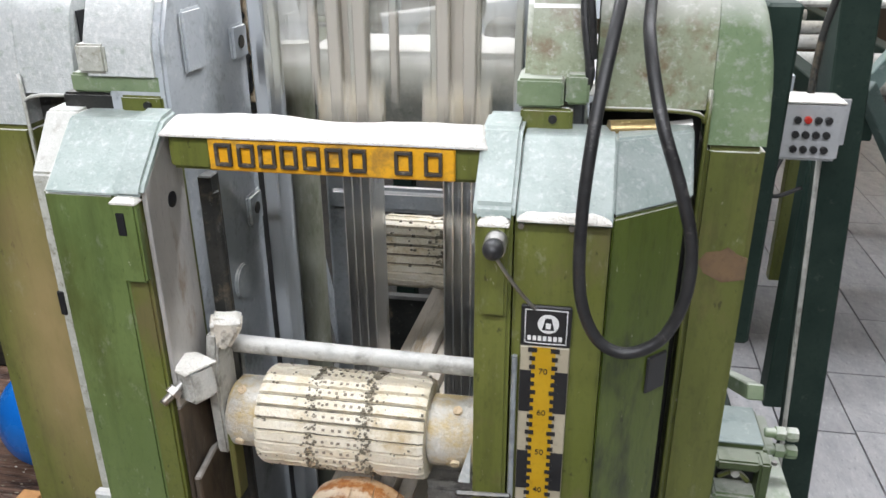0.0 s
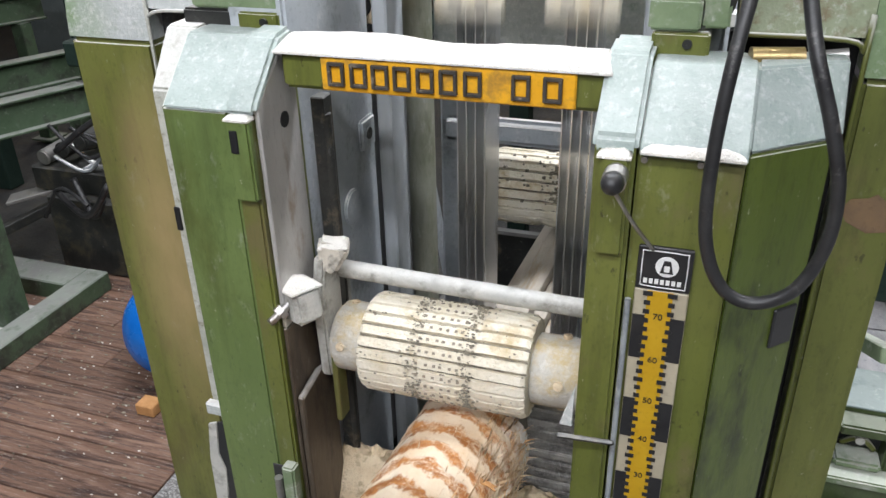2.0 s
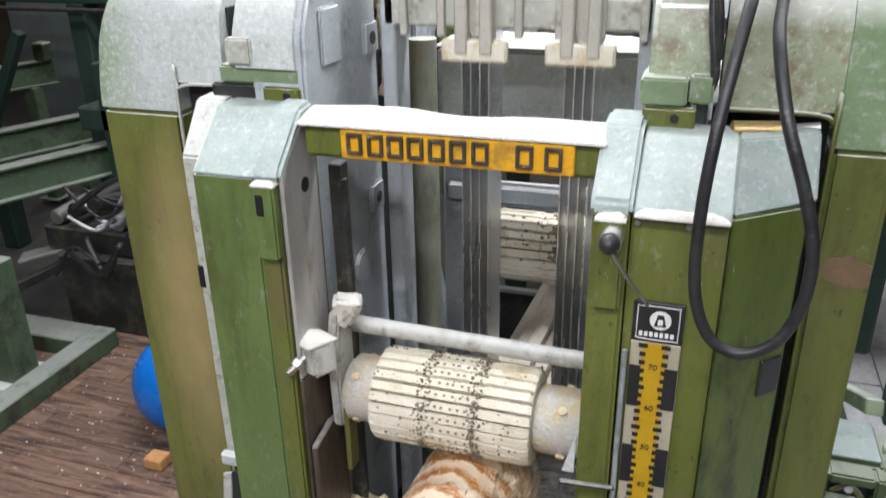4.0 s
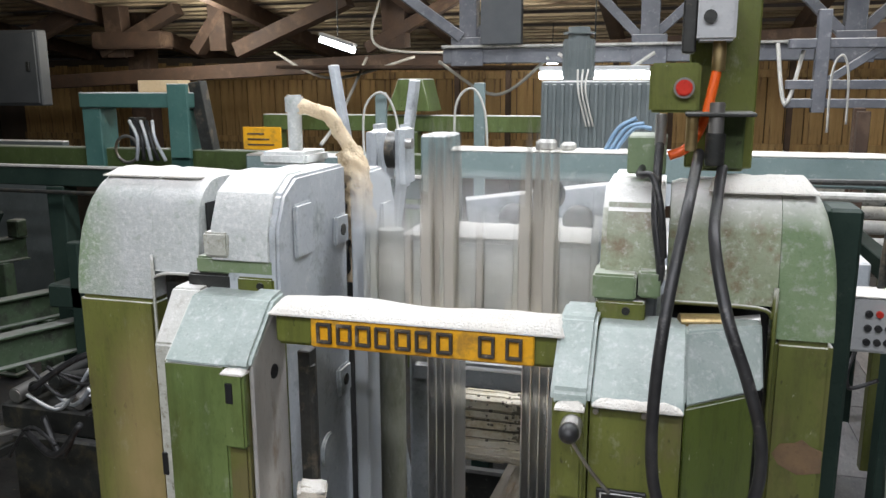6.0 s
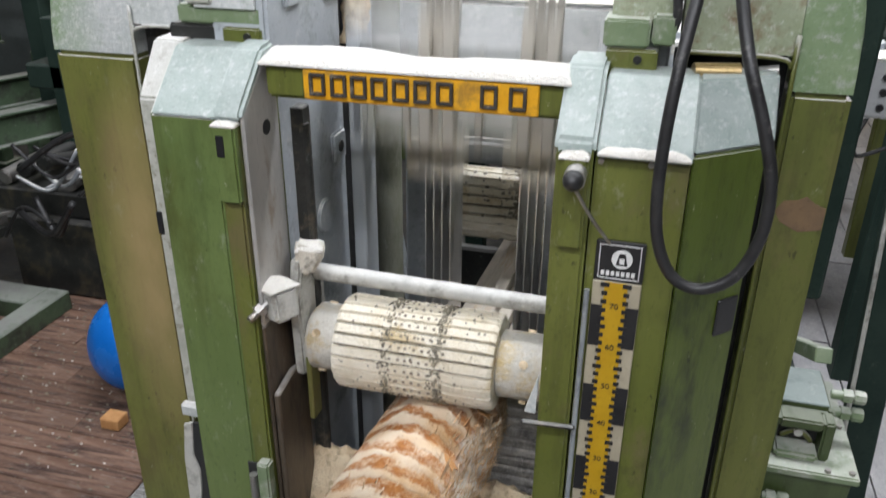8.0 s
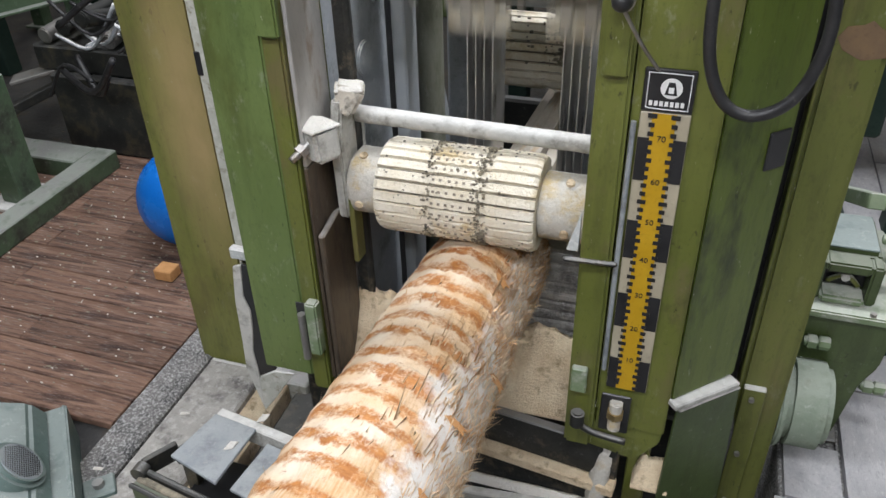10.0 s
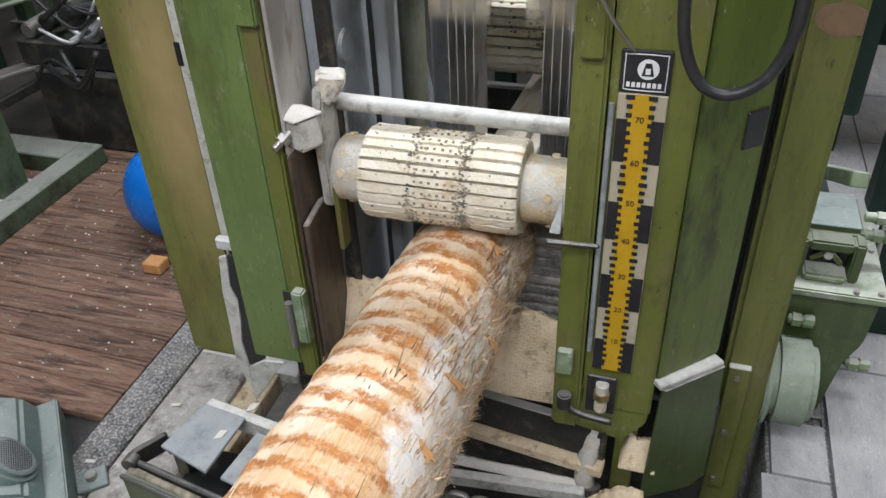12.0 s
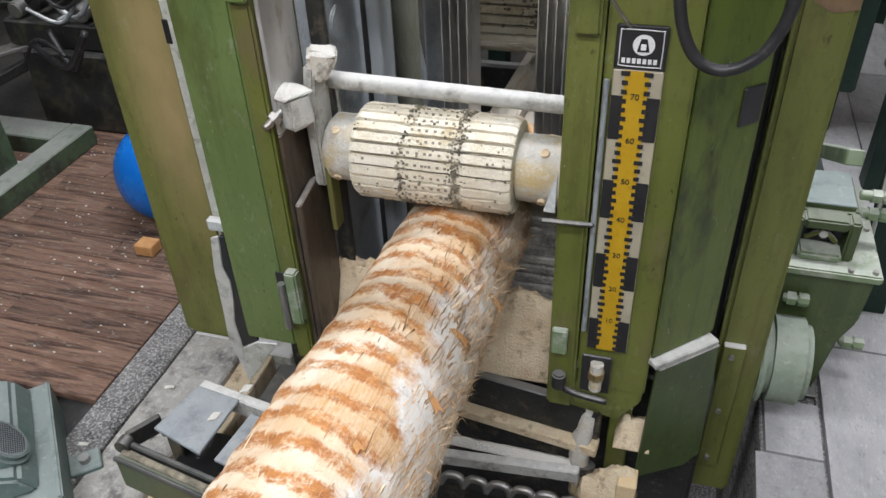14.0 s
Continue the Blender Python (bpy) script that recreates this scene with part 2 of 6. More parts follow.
YELLOW = material("yellow_enamel", (0.70, 0.33, 0.01), (0.80, 0.42, 0.02), 14, 0.45, 0, 0.1, 80, (0.38, 0.20, 0.03), 0.28, 14)
CREAM = material("yellowed_white_enamel", (0.36, 0.32, 0.23), (0.46, 0.41, 0.30), 14, 0.4, 0, 0.03, 80)
RULE = material("yellow_scale_enamel", (0.46, 0.27, 0.008), (0.54, 0.33, 0.015), 14, 0.4, 0, 0.03, 80)
LETTER = material("dark_raised_lettering", (0.03, 0.028, 0.025), (0.07, 0.06, 0.05), 30, 0.5, 0, 0.1, 90, (0.30, 0.25, 0.18), 0.15, 30)
# Black enamel and print; also paints the shade of gaps and holes.
INKSHADE = material("black_enamel_and_gap_shade", (0.015, 0.015, 0.016), (0.025, 0.025, 0.026), 20, 0.35, 0, 0.02, 90)
WHITE = material("white_enamel", (0.72, 0.72, 0.70), (0.80, 0.80, 0.78), 20, 0.4, 0, 0.02, 90)
BLUE = material("bright_blue_plastic", (0.005, 0.13, 0.52), (0.01, 0.17, 0.60), 6, 0.25, 0, 0.0, 90)
ORANGE = material("orange_hose", (0.75, 0.10, 0.01), (0.85, 0.14, 0.015), 10, 0.4, 0, 0.02, 90)
RED = material("red_button", (0.55, 0.03, 0.02), (0.62, 0.05, 0.03), 10, 0.3, 0, 0.0, 90)
BRASS = material("worn_brass", (0.45, 0.33, 0.14), (0.60, 0.46, 0.24), 20, 0.35, 0.9, 0.05, 90)
GREYBOX = material("grey_enamelled_box", (0.42, 0.43, 0.44), (0.52, 0.53, 0.53), 8, 0.5, 0, 0.05, 90, None, 0, 1, SAWDUST, 0.15)
CABLE = material("pale_cable", (0.45, 0.44, 0.40), (0.56, 0.55, 0.50), 20, 0.5, 0, 0.05, 90)
BLADE = material("bright_saw_steel", (0.55, 0.56, 0.57), (0.70, 0.70, 0.70), 10, 0.3, 0.9, 0.03, 90)
COVER_RUST = material("brown_rust", (0.13, 0.085, 0.05), (0.19, 0.12, 0.06), 20, 0.7, 0, 0.2, 90)
GEARDUST = material("dust_dulled_green_paint", (0.17, 0.215, 0.155), (0.26, 0.30, 0.235), 10, 0.8, 0, 0.2, 80, (0.17, 0.20, 0.14), 0.25, 10, SAWDUST, 0.16, (1, 1, 1), 0, 0.4, 0.4, 0.12)
LEAFDUST = material("dusty_green_paint", (0.13, 0.19, 0.095), (0.22, 0.28, 0.16), 8, 0.6, 0, 0.15, 80, (0.34, 0.36, 0.29), 0.22, 10, SAWDUST, 0.2, (1, 1, 1), 0, 0.5, 0.4, 0.4)
DARKGREEN = material("dark_green_paint", (0.045, 0.068, 0.022), (0.075, 0.105, 0.035), 6, 0.4, 0, 0.08, 90, None, 0, 1, SAWDUST, 0.10, (1, 1, 1), 0, 0.5, 0.5, 0.2, (0.025, 0.03, 0.01))
GREYDUST = material("dust_coated_steel", (0.42, 0.42, 0.39), (0.55, 0.54, 0.49), 9, 0.8, 0, 0.3, 90, (0.26, 0.25, 0.22), 0.35, 14, SAWDUST, 0.25, (1, 1, 1), 0, 0.5, 0.35, 0.5)
BEAMTEAL = material("blue_green_steel_paint", (0.05, 0.13, 0.115), (0.08, 0.18, 0.155), 5, 0.45, 0, 0.08, 90, None, 0, 1, SAWDUST, 0.1)
PALEWOOD = material("pale_sawn_wood", (0.62, 0.45, 0.25), (0.72, 0.56, 0.34), 8, 0.7, 0, 0.2, 90)
GREYCAB = material("dark_grey_cabinet_paint", (0.06, 0.066, 0.07), (0.085, 0.09, 0.095), 4, 0.5, 0, 0.05, 90)
BLUEGREY = material("blue_grey_hose", (0.12, 0.22, 0.34), (0.20, 0.31, 0.43), 10, 0.5, 0, 0.05, 90)
TANKGREY = material("grey_tank_paint", (0.12, 0.145, 0.145), (0.175, 0.20, 0.20), 5, 0.45, 0, 0.06, 90, None, 0, 1, SAWDUST, 0.12)
TRUSS = material("grey_dusty_truss_paint", (0.10, 0.108, 0.125), (0.19, 0.195, 0.21), 5, 0.6, 0, 0.1, 80, None, 0, 1, SAWDUST, 0.2)
WEDGEDUST = material("tan_dusted_iron", (0.55, 0.50, 0.42), (0.70, 0.66, 0.57), 14, 0.9, 0, 0.6, 110, (0.22, 0.20, 0.17), 0.25, 14)
OILGREEN = material("oil_streaked_green_paint", (0.08, 0.115, 0.018), (0.13, 0.165, 0.032), 4, 0.36, 0, 0.08, 90, (0.03, 0.042, 0.012), 0.2, 5, SAWDUST, 0.03, (1, 1, 0.35), 0, 0.35, 0.35, 0.4, (0.02, 0.028, 0.008))
GALV = material("galvanised_sheet", (0.27, 0.30, 0.32), (0.38, 0.41, 0.42), 9, 0.5, 0.2, 0.1, 90, (0.20, 0.22, 0.24), 0.3, 12, SAWDUST, 0.2, (1, 1, 1), 0, 0.5, 0.5, 0.1)
DARKFLOOR = material("near_black_floor", (0.035, 0.036, 0.038), (0.08, 0.078, 0.075), 7, 0.5, 0, 0.4, 70, (0.08, 0.065, 0.045), 0.2, 9, SAWDUST, 0.12, (1, 1, 1), 0, 0.4, 0.35, 0.0)
HULL = material("dark_hall_wall", (0.07, 0.055, 0.04), (0.12, 0.09, 0.065), 1.5, 0.9, 0, 0.2, 20, None, 0, 1, None, 0, (2, 2, 0.3))


def log_material():
    """Peeled wood: cream sapwood, rusty bands of inner bark across the grain, and pale torn fibres."""
    mt = bpy.data.materials.new("peeled_log_wood")
    mt.use_nodes = True
    n, l = mt.node_tree.nodes, mt.node_tree.links
    bsdf = n["Principled BSDF"]
    tc = n.new("ShaderNodeTexCoord")

    def tex(stretch, sc, det, ro):
        mp = n.new("ShaderNodeMapping")
        mp.inputs["Scale"].default_value = stretch
        l.new(tc.outputs["Object"], mp.inputs["Vector"])
        t = n.new("ShaderNodeTexNoise")
        t.inputs["Scale"].default_value, t.inputs["Detail"].default_value, t.inputs["Roughness"].default_value = sc, det, ro
        l.new(mp.outputs[0], t.inputs["Vector"])
        return t.outputs["Fac"]

    def ramp(f, lo, hi):
        r = n.new("ShaderNodeMapRange")
        r.inputs["From Min"].default_value, r.inputs["From Max"].default_value = lo, hi
        l.new(f, r.inputs["Value"])
        return r.outputs[0]

    def mix(f, a, b):
        x = n.new("ShaderNodeMix")
        x.data_type = "RGBA"
        l.new(f, x.inputs[0])
        for sock, c in ((x.inputs[6], a), (x.inputs[7], b)):
            if isinstance(c, tuple):
                sock.default_value = (*c, 1)
            else:
                l.new(c, sock)
        return x.outputs[2]

    def op(kind, a, b):
        q = n.new("ShaderNodeMath")
        q.operation, q.use_clamp = kind, True
        l.new(a, q.inputs[0])
        l.new(b, q.inputs[1])
        return q.outputs[0]

    fibre = tex((20, 2.0, 20), 9, 6, 0.7)
    wood = mix(ramp(tex((1, 1, 1), 6, 6, 0.6), 0.35, 0.65), (0.84, 0.74, 0.59), (0.72, 0.50, 0.29))
    mp = n.new("ShaderNodeMapping")
    mp.inputs["Rotation"].default_value = (0.10, 0, 0.16)
    l.new(tc.outputs["Object"], mp.inputs["Vector"])
    wv = n.new("ShaderNodeTexWave")
    wv.wave_type, wv.bands_direction = "BANDS", "Y"
    for key, val in (("Scale", 4.7), ("Distortion", 5.5), ("Detail", 6.0), ("Detail Scale", 1.6), ("Detail Roughness", 0.66)):
        wv.inputs[key].default_value = val
    l.new(mp.outputs[0], wv.inputs["Vector"])
    # bands broken along the grain by fibres and in large patches
    frayed = op("MULTIPLY", wv.outputs["Fac"], ramp(fibre, 0.05, 0.60))
    bands = op("MULTIPLY", ramp(frayed, 0.22, 0.60), ramp(tex((3.0, 4.0, 3.0), 7, 10, 0.85), 0.38, 0.52))
    rust = mix(ramp(tex((4, 9, 4), 6, 8, 0.75), 0.35, 0.65), (0.55, 0.235, 0.065), (0.27, 0.085, 0.018))
    tan = ramp(tex((1, 1, 1), 3.2, 5, 0.6), 0.53, 0.68)
    col = mix(op("MULTIPLY", tan, ramp(fibre, 0.2, 0.6)), wood, (0.58, 0.33, 0.14))
    col = mix(bands, col, rust)
    flecks = op("MULTIPLY", ramp(tex((4, 7, 4), 10, 9, 0.8), 0.56, 0.66), ramp(tex((1, 1, 1), 5, 4, 0.6), 0.42, 0.6))
    col = mix(flecks, col, (0.30, 0.085, 0.016))
    side = n.new("ShaderNodeSeparateXYZ")
    l.new(tc.outputs["Object"], side.inputs[0])
    torn = op("ADD", ramp(side.outputs["X"], 0.0, 0.34), tex((1, 0.8, 1), 5, 7, 0.65))
    pale = ramp(torn, 0.86, 0.95)
    col = mix(op("MULTIPLY", pale, ramp(fibre, 0.22, 0.46)), col, (0.78, 0.74, 0.68))
    l.new(col, bsdf.inputs["Base Color"])
    bsdf.inputs["Roughness"].default_value = 0.7
    bp = n.new("ShaderNodeBump")
    bp.inputs["Strength"].default_value, bp.inputs["Distance"].default_value = 0.45, 0.012
    l.new(op("ADD", wv.outputs["Fac"], fibre), bp.inputs["Height"])
    l.new(bp.outputs[0], bsdf.inputs["Normal"])
    return mt


LOGWOOD = log_material()
SHRED = material("torn_bark_fibre", (0.78, 0.66, 0.48), (0.60, 0.32, 0.12), 16, 0.8, 0, 0.2, 90)
BARK = material("torn_inner_bark", (0.42, 0.19, 0.06), (0.62, 0.34, 0.14), 30, 0.8, 0, 0.4, 120)
LIT = glow("lit_tube", (0.92, 0.97, 1.0), 14.0)


# ---- building helpers ----
def bm_box(x0, x1, y0, y1, z0, z1, bevel=0.004, seg=1, bm=None):
    out = bmesh.new()
    bmesh.ops.create_cube(out, size=1)
    for v in out.verts:
        v.co = ((x0 + x1) / 2 + v.co.x * (x1 - x0), (y0 + y1) / 2 + v.co.y * (y1 - y0), (z0 + z1) / 2 + v.co.z * (z1 - z0))
    if bevel:
        bmesh.ops.bevel(out, geom=out.edges[:], offset=min(bevel, 0.45 * min(x1 - x0, y1 - y0, z1 - z0)), segments=seg, affect="EDGES")
    return merge(bm, out) if bm is not None else out


def merge(bm, other):
    me = bpy.data.meshes.new("tmp")
    other.to_mesh(me)
    other.free()
    bm.from_mesh(me)
    bpy.data.meshes.remove(me)
    return bm


def bm_prism(poly, axis, a, b, bevel=0.004, seg=1, bm=None):
    """A polygon drawn out from a to b along an axis; poly holds the two other coordinates in order (x: y z, y: x z, z: x y)."""
    out = bmesh.new()
    put = {"x": lambda p, d: (d, p[0], p[1]), "y": lambda p, d: (p[0], d, p[1]), "z": lambda p, d: (p[0], p[1], d)}[axis]
    lo = [out.verts.new(put(p, a)) for p in poly]
    hi = [out.verts.new(put(p, b)) for p in poly]
    k = len(poly)
    out.faces.new(lo), out.faces.new(hi)
    for i in range(k):
        out.faces.new((lo[i], lo[(i + 1) % k], hi[(i + 1) % k], hi[i]))
    bmesh.ops.recalc_face_normals(out, faces=out.faces[:])
    if bevel:
        bmesh.ops.bevel(out, geom=out.edges[:], offset=bevel, segments=seg, affect="EDGES")
    return merge(bm, out) if bm is not None else out


def bm_cyl(p, q, r, r2=None, n=20, bevel=0.0, bm=None):
    p, q = Vector(p), Vector(q)
    out = bmesh.new()
    bmesh.ops.create_cone(out, cap_ends=True, segments=n, radius1=r, radius2=r if r2 is None else r2, depth=(q - p).length)
    if bevel:
        rim = [e for e in out.edges if abs(e.verts[0].co.z - e.verts[1].co.z) < 1e-6]
        bmesh.ops.bevel(out, geom=rim, offset=bevel, segments=2, affect="EDGES")
    turn = (q - p).to_track_quat("Z", "Y").to_matrix().to_4x4()
    bmesh.ops.transform(out, matrix=Matrix.Translation((p + q) / 2) @ turn, verts=out.verts[:])
    return merge(bm, out) if bm is not None else out


def bm_ball(c, r, n=16, squash=(1, 1, 1), bm=None):
    out = bmesh.new()
    bmesh.ops.create_uvsphere(out, u_segments=n, v_segments=n // 2, radius=r)
    for v in out.verts:
        v.co = Vector((v.co.x * squash[0], v.co.y * squash[1], v.co.z * squash[2])) + Vector(c)
    return merge(bm, out) if bm is not None else out


def spline(pts, steps=8):
    pts = [Vector(p) for p in pts]
    res = []
    for i in range(len(pts) - 1):
        a, b, c, d = pts[max(i - 1, 0)], pts[i], pts[i + 1], pts[min(i + 2, len(pts) - 1)]
        for k in range(steps):
            t = k / steps
            res.append(0.5 * ((2 * b) + (c - a) * t + (2 * a - 5 * b + 4 * c - d) * t * t + (3 * b - a - 3 * c + d) * t ** 3))
    return res + [pts[-1]]


def bm_tube(pts, r, n=10, steps=8, rough=0.0, bm=None):
    path = spline(pts, steps)
    out = bmesh.new()
    rings, side = [], None
    for i, p in enumerate(path):
        d = (path[min(i + 1, len(path) - 1)] - path[max(i - 1, 0)]).normalized()
        side = d.orthogonal().normalized() if side is None else (side - d * side.dot(d)).normalized()
        up = d.cross(side)
        ring = []
        for k in range(n):
            w = 2 * math.pi * k / n
            rr = r * (1 + rough * noise.noise(p * 30 + Vector((math.cos(w), math.sin(w), 0)) * 2))
            ring.append(out.verts.new(p + side * math.cos(w) * rr + up * math.sin(w) * rr))
        rings.append(ring)
    for a, b in zip(rings, rings[1:]):
        for k in range(n):
            out.faces.new((a[k], a[(k + 1) % n], b[(k + 1) % n], b[k]))
    out.faces.new(rings[0][::-1]), out.faces.new(rings[-1])
    return merge(bm, out) if bm is not None else out


def bm_beam(p, q, w, h, bm=None, bevel=0.004):
    """A square beam from p to q, w wide and h high."""
    p, q = Vector(p), Vector(q)
    out = bm_box(-w / 2, w / 2, -h / 2, h / 2, 0, (q - p).length, bevel)
    turn = (q - p).to_track_quat("Z", "Y").to_matrix().to_4x4()
    if abs((q - p).normalized().z) < 0.95:
        d = (q - p).normalized()
        sx = d.cross(Vector((0, 0, 1))).normalized()
        up = sx.cross(d)
        turn = Matrix((sx, up, d)).transposed().to_4x4()
        if turn.determinant() < 0:
            turn = Matrix((-sx, up, d)).transposed().to_4x4()
    bmesh.ops.transform(out, matrix=Matrix.Translation(p) @ turn, verts=out.verts[:])
    return merge(bm, out) if bm is not None else out


def bm_mound(x0, x1, y0, y1, z, h, nx=40, ny=10, seed=0.0, sharp=0.5, freq=14, bm=None):
    """A heap of loose dust with an uneven top on a flat bed."""
    out = bmesh.new()
    grid = []
    for j in range(ny + 1):
        row = []
        for i in range(nx + 1):
            u, v = i / nx, j / ny
            e = min(1, min(u, 1 - u) * nx * 0.35) ** sharp * min(1, min(v, 1 - v) * 2.4) ** sharp
            x, y = x0 + (x1 - x0) * u, y0 + (y1 - y0) * v
            k = noise.fractal(Vector((x * freq, y * freq, seed)), 1.0, 2.0, 4) * 0.35 + 0.75
            row.append(out.verts.new((x, y, z + max(0.0, e * h * k))))
        grid.append(row)
    for j in range(ny):
        for i in range(nx):
            out.faces.new((grid[j][i], grid[j][i + 1], grid[j + 1][i + 1], grid[j + 1][i]))
    edge = [e for e in out.edges if e.is_boundary]
    ext = bmesh.ops.extrude_edge_only(out, edges=edge)
    for v in [g for g in ext["geom"] if isinstance(g, bmesh.types.BMVert)]:
        v.co.z = z - 0.004
    return merge(bm, out) if bm is not None else out


def part(name, bm, mat, parent=None, label="", smooth=None):
    """Links a bmesh as one mesh object under a thing or under a part."""
    me = bpy.data.meshes.new(name)
    if smooth is None:
        smooth = True
    if smooth:
        for f in bm.faces:
            f.smooth = True
        for e in bm.edges:
            if len(e.link_faces) == 2 and e.calc_face_angle(0) > radians(32):
                e.smooth = False
    bm.to_mesh(me)
    bm.free()
    me.materials.append(mat)
    ob = new(name, me)
    if parent:
        ob.parent = parent
    return tagged(ob, label)


def thing(name, label, category, group="", at=(0, 0, 0)):
    ob = new(name)
    ob.location = at
    ob.empty_display_size = 0.1
    return tagged(ob, label, category, group)


def single(name, bm, mat, label, category, group="", kind=""):
    return tagged(part(name, bm, mat), label, category, group, kind)


def linked(name, mesh, parent, loc, rot=(0, 0, 0), scale=(1, 1, 1)):
    ob = new(name, mesh)
    ob.parent, ob.location, ob.rotation_euler, ob.scale = parent, loc, rot, scale
    return ob


def lettering(text, size, depth, m, mat, parent, name):
    cu = bpy.data.curves.new(name, "FONT")
    cu.body, cu.size, cu.extrude, cu.align_x, cu.align_y = text, size, depth, "CENTER", "CENTER"
    tmp = new("tmp_text", cu)
    me = bpy.data.meshes.new_from_object(tmp.evaluated_get(bpy.context.evaluated_depsgraph_get()))
    bpy.data.objects.remove(tmp)
    bpy.data.curves.remove(cu)
    me.transform(m)
    me.materials.clear()
    me.materials.append(mat)
    ob = new(name, me)
    ob.parent = parent
    return ob


# ---- hall: floor, walls, roof ----
def structure(name, bm, mat, label, category):
    return tagged(part(name, bm, mat), label, category, kind="structure")


def build_hall():
    structure("ground", bm_box(-14, 14, -8, 20, -1.2, -0.9, 0), CONCRETE, "dark concrete sub-floor under the machines", "floor")
    east = structure("floor_east", bm_box(0.62, 9, -8, 14, -0.9, -0.035, 0), CONCRETE, "concrete bed under grey floor blocks", "floor")
    west = structure("floor_west", bm_box(-10, -1.63, -8, 14, -0.9, -0.035, 0), DARKFLOOR, "near-black bed under worn wooden planks", "floor")
    structure("floor_south", bm_box(-1.63, 0.62, -8, -0.3, -0.9, -0.03, 0), CONCRETE, "concrete floor before the saw", "floor")
    structure("floor_north", bm_box(-1.63, 0.62, 3.6, 14, -0.9, -0.03, 0), DARKFLOOR, "dark dusty floor behind the saw", "floor")
    structure("wall_north", bm_box(-10, 9.2, 14, 14.2, -0.9, 7, 0), HULL, "dark wooden end wall of the hall", "wall")
    structure("wall_south", bm_box(-10, 9.2, -8.2, -8, -0.9, 7, 0), HULL, "dark wooden end wall of the hall", "wall")
    structure("wall_west", bm_box(-10.2, -10, -8, 14, -0.9, 7, 0), HULL, "dark wooden side wall of the hall", "wall")
    structure("wall_east", bm_box(9, 9.2, -8, 14, -0.9, 7, 0), HULL, "dark wooden side wall of the hall", "wall")
    bm = bmesh.new()
    rng = random.Random(4)
    for k in range(110):
        y = -8.2 + k * 0.205
        z = 5.55 - (y + 8) * 0.155 + rng.uniform(-0.012, 0.012)
        bm_beam((-10.2, y, z), (9.2, y, z + rng.uniform(-0.02, 0.02)), 0.2, 0.03, bm, 0)
    structure("ceiling", bm, ROOFBOARD, "grey-brown boarded roof underside", "ceiling")
    return east, west


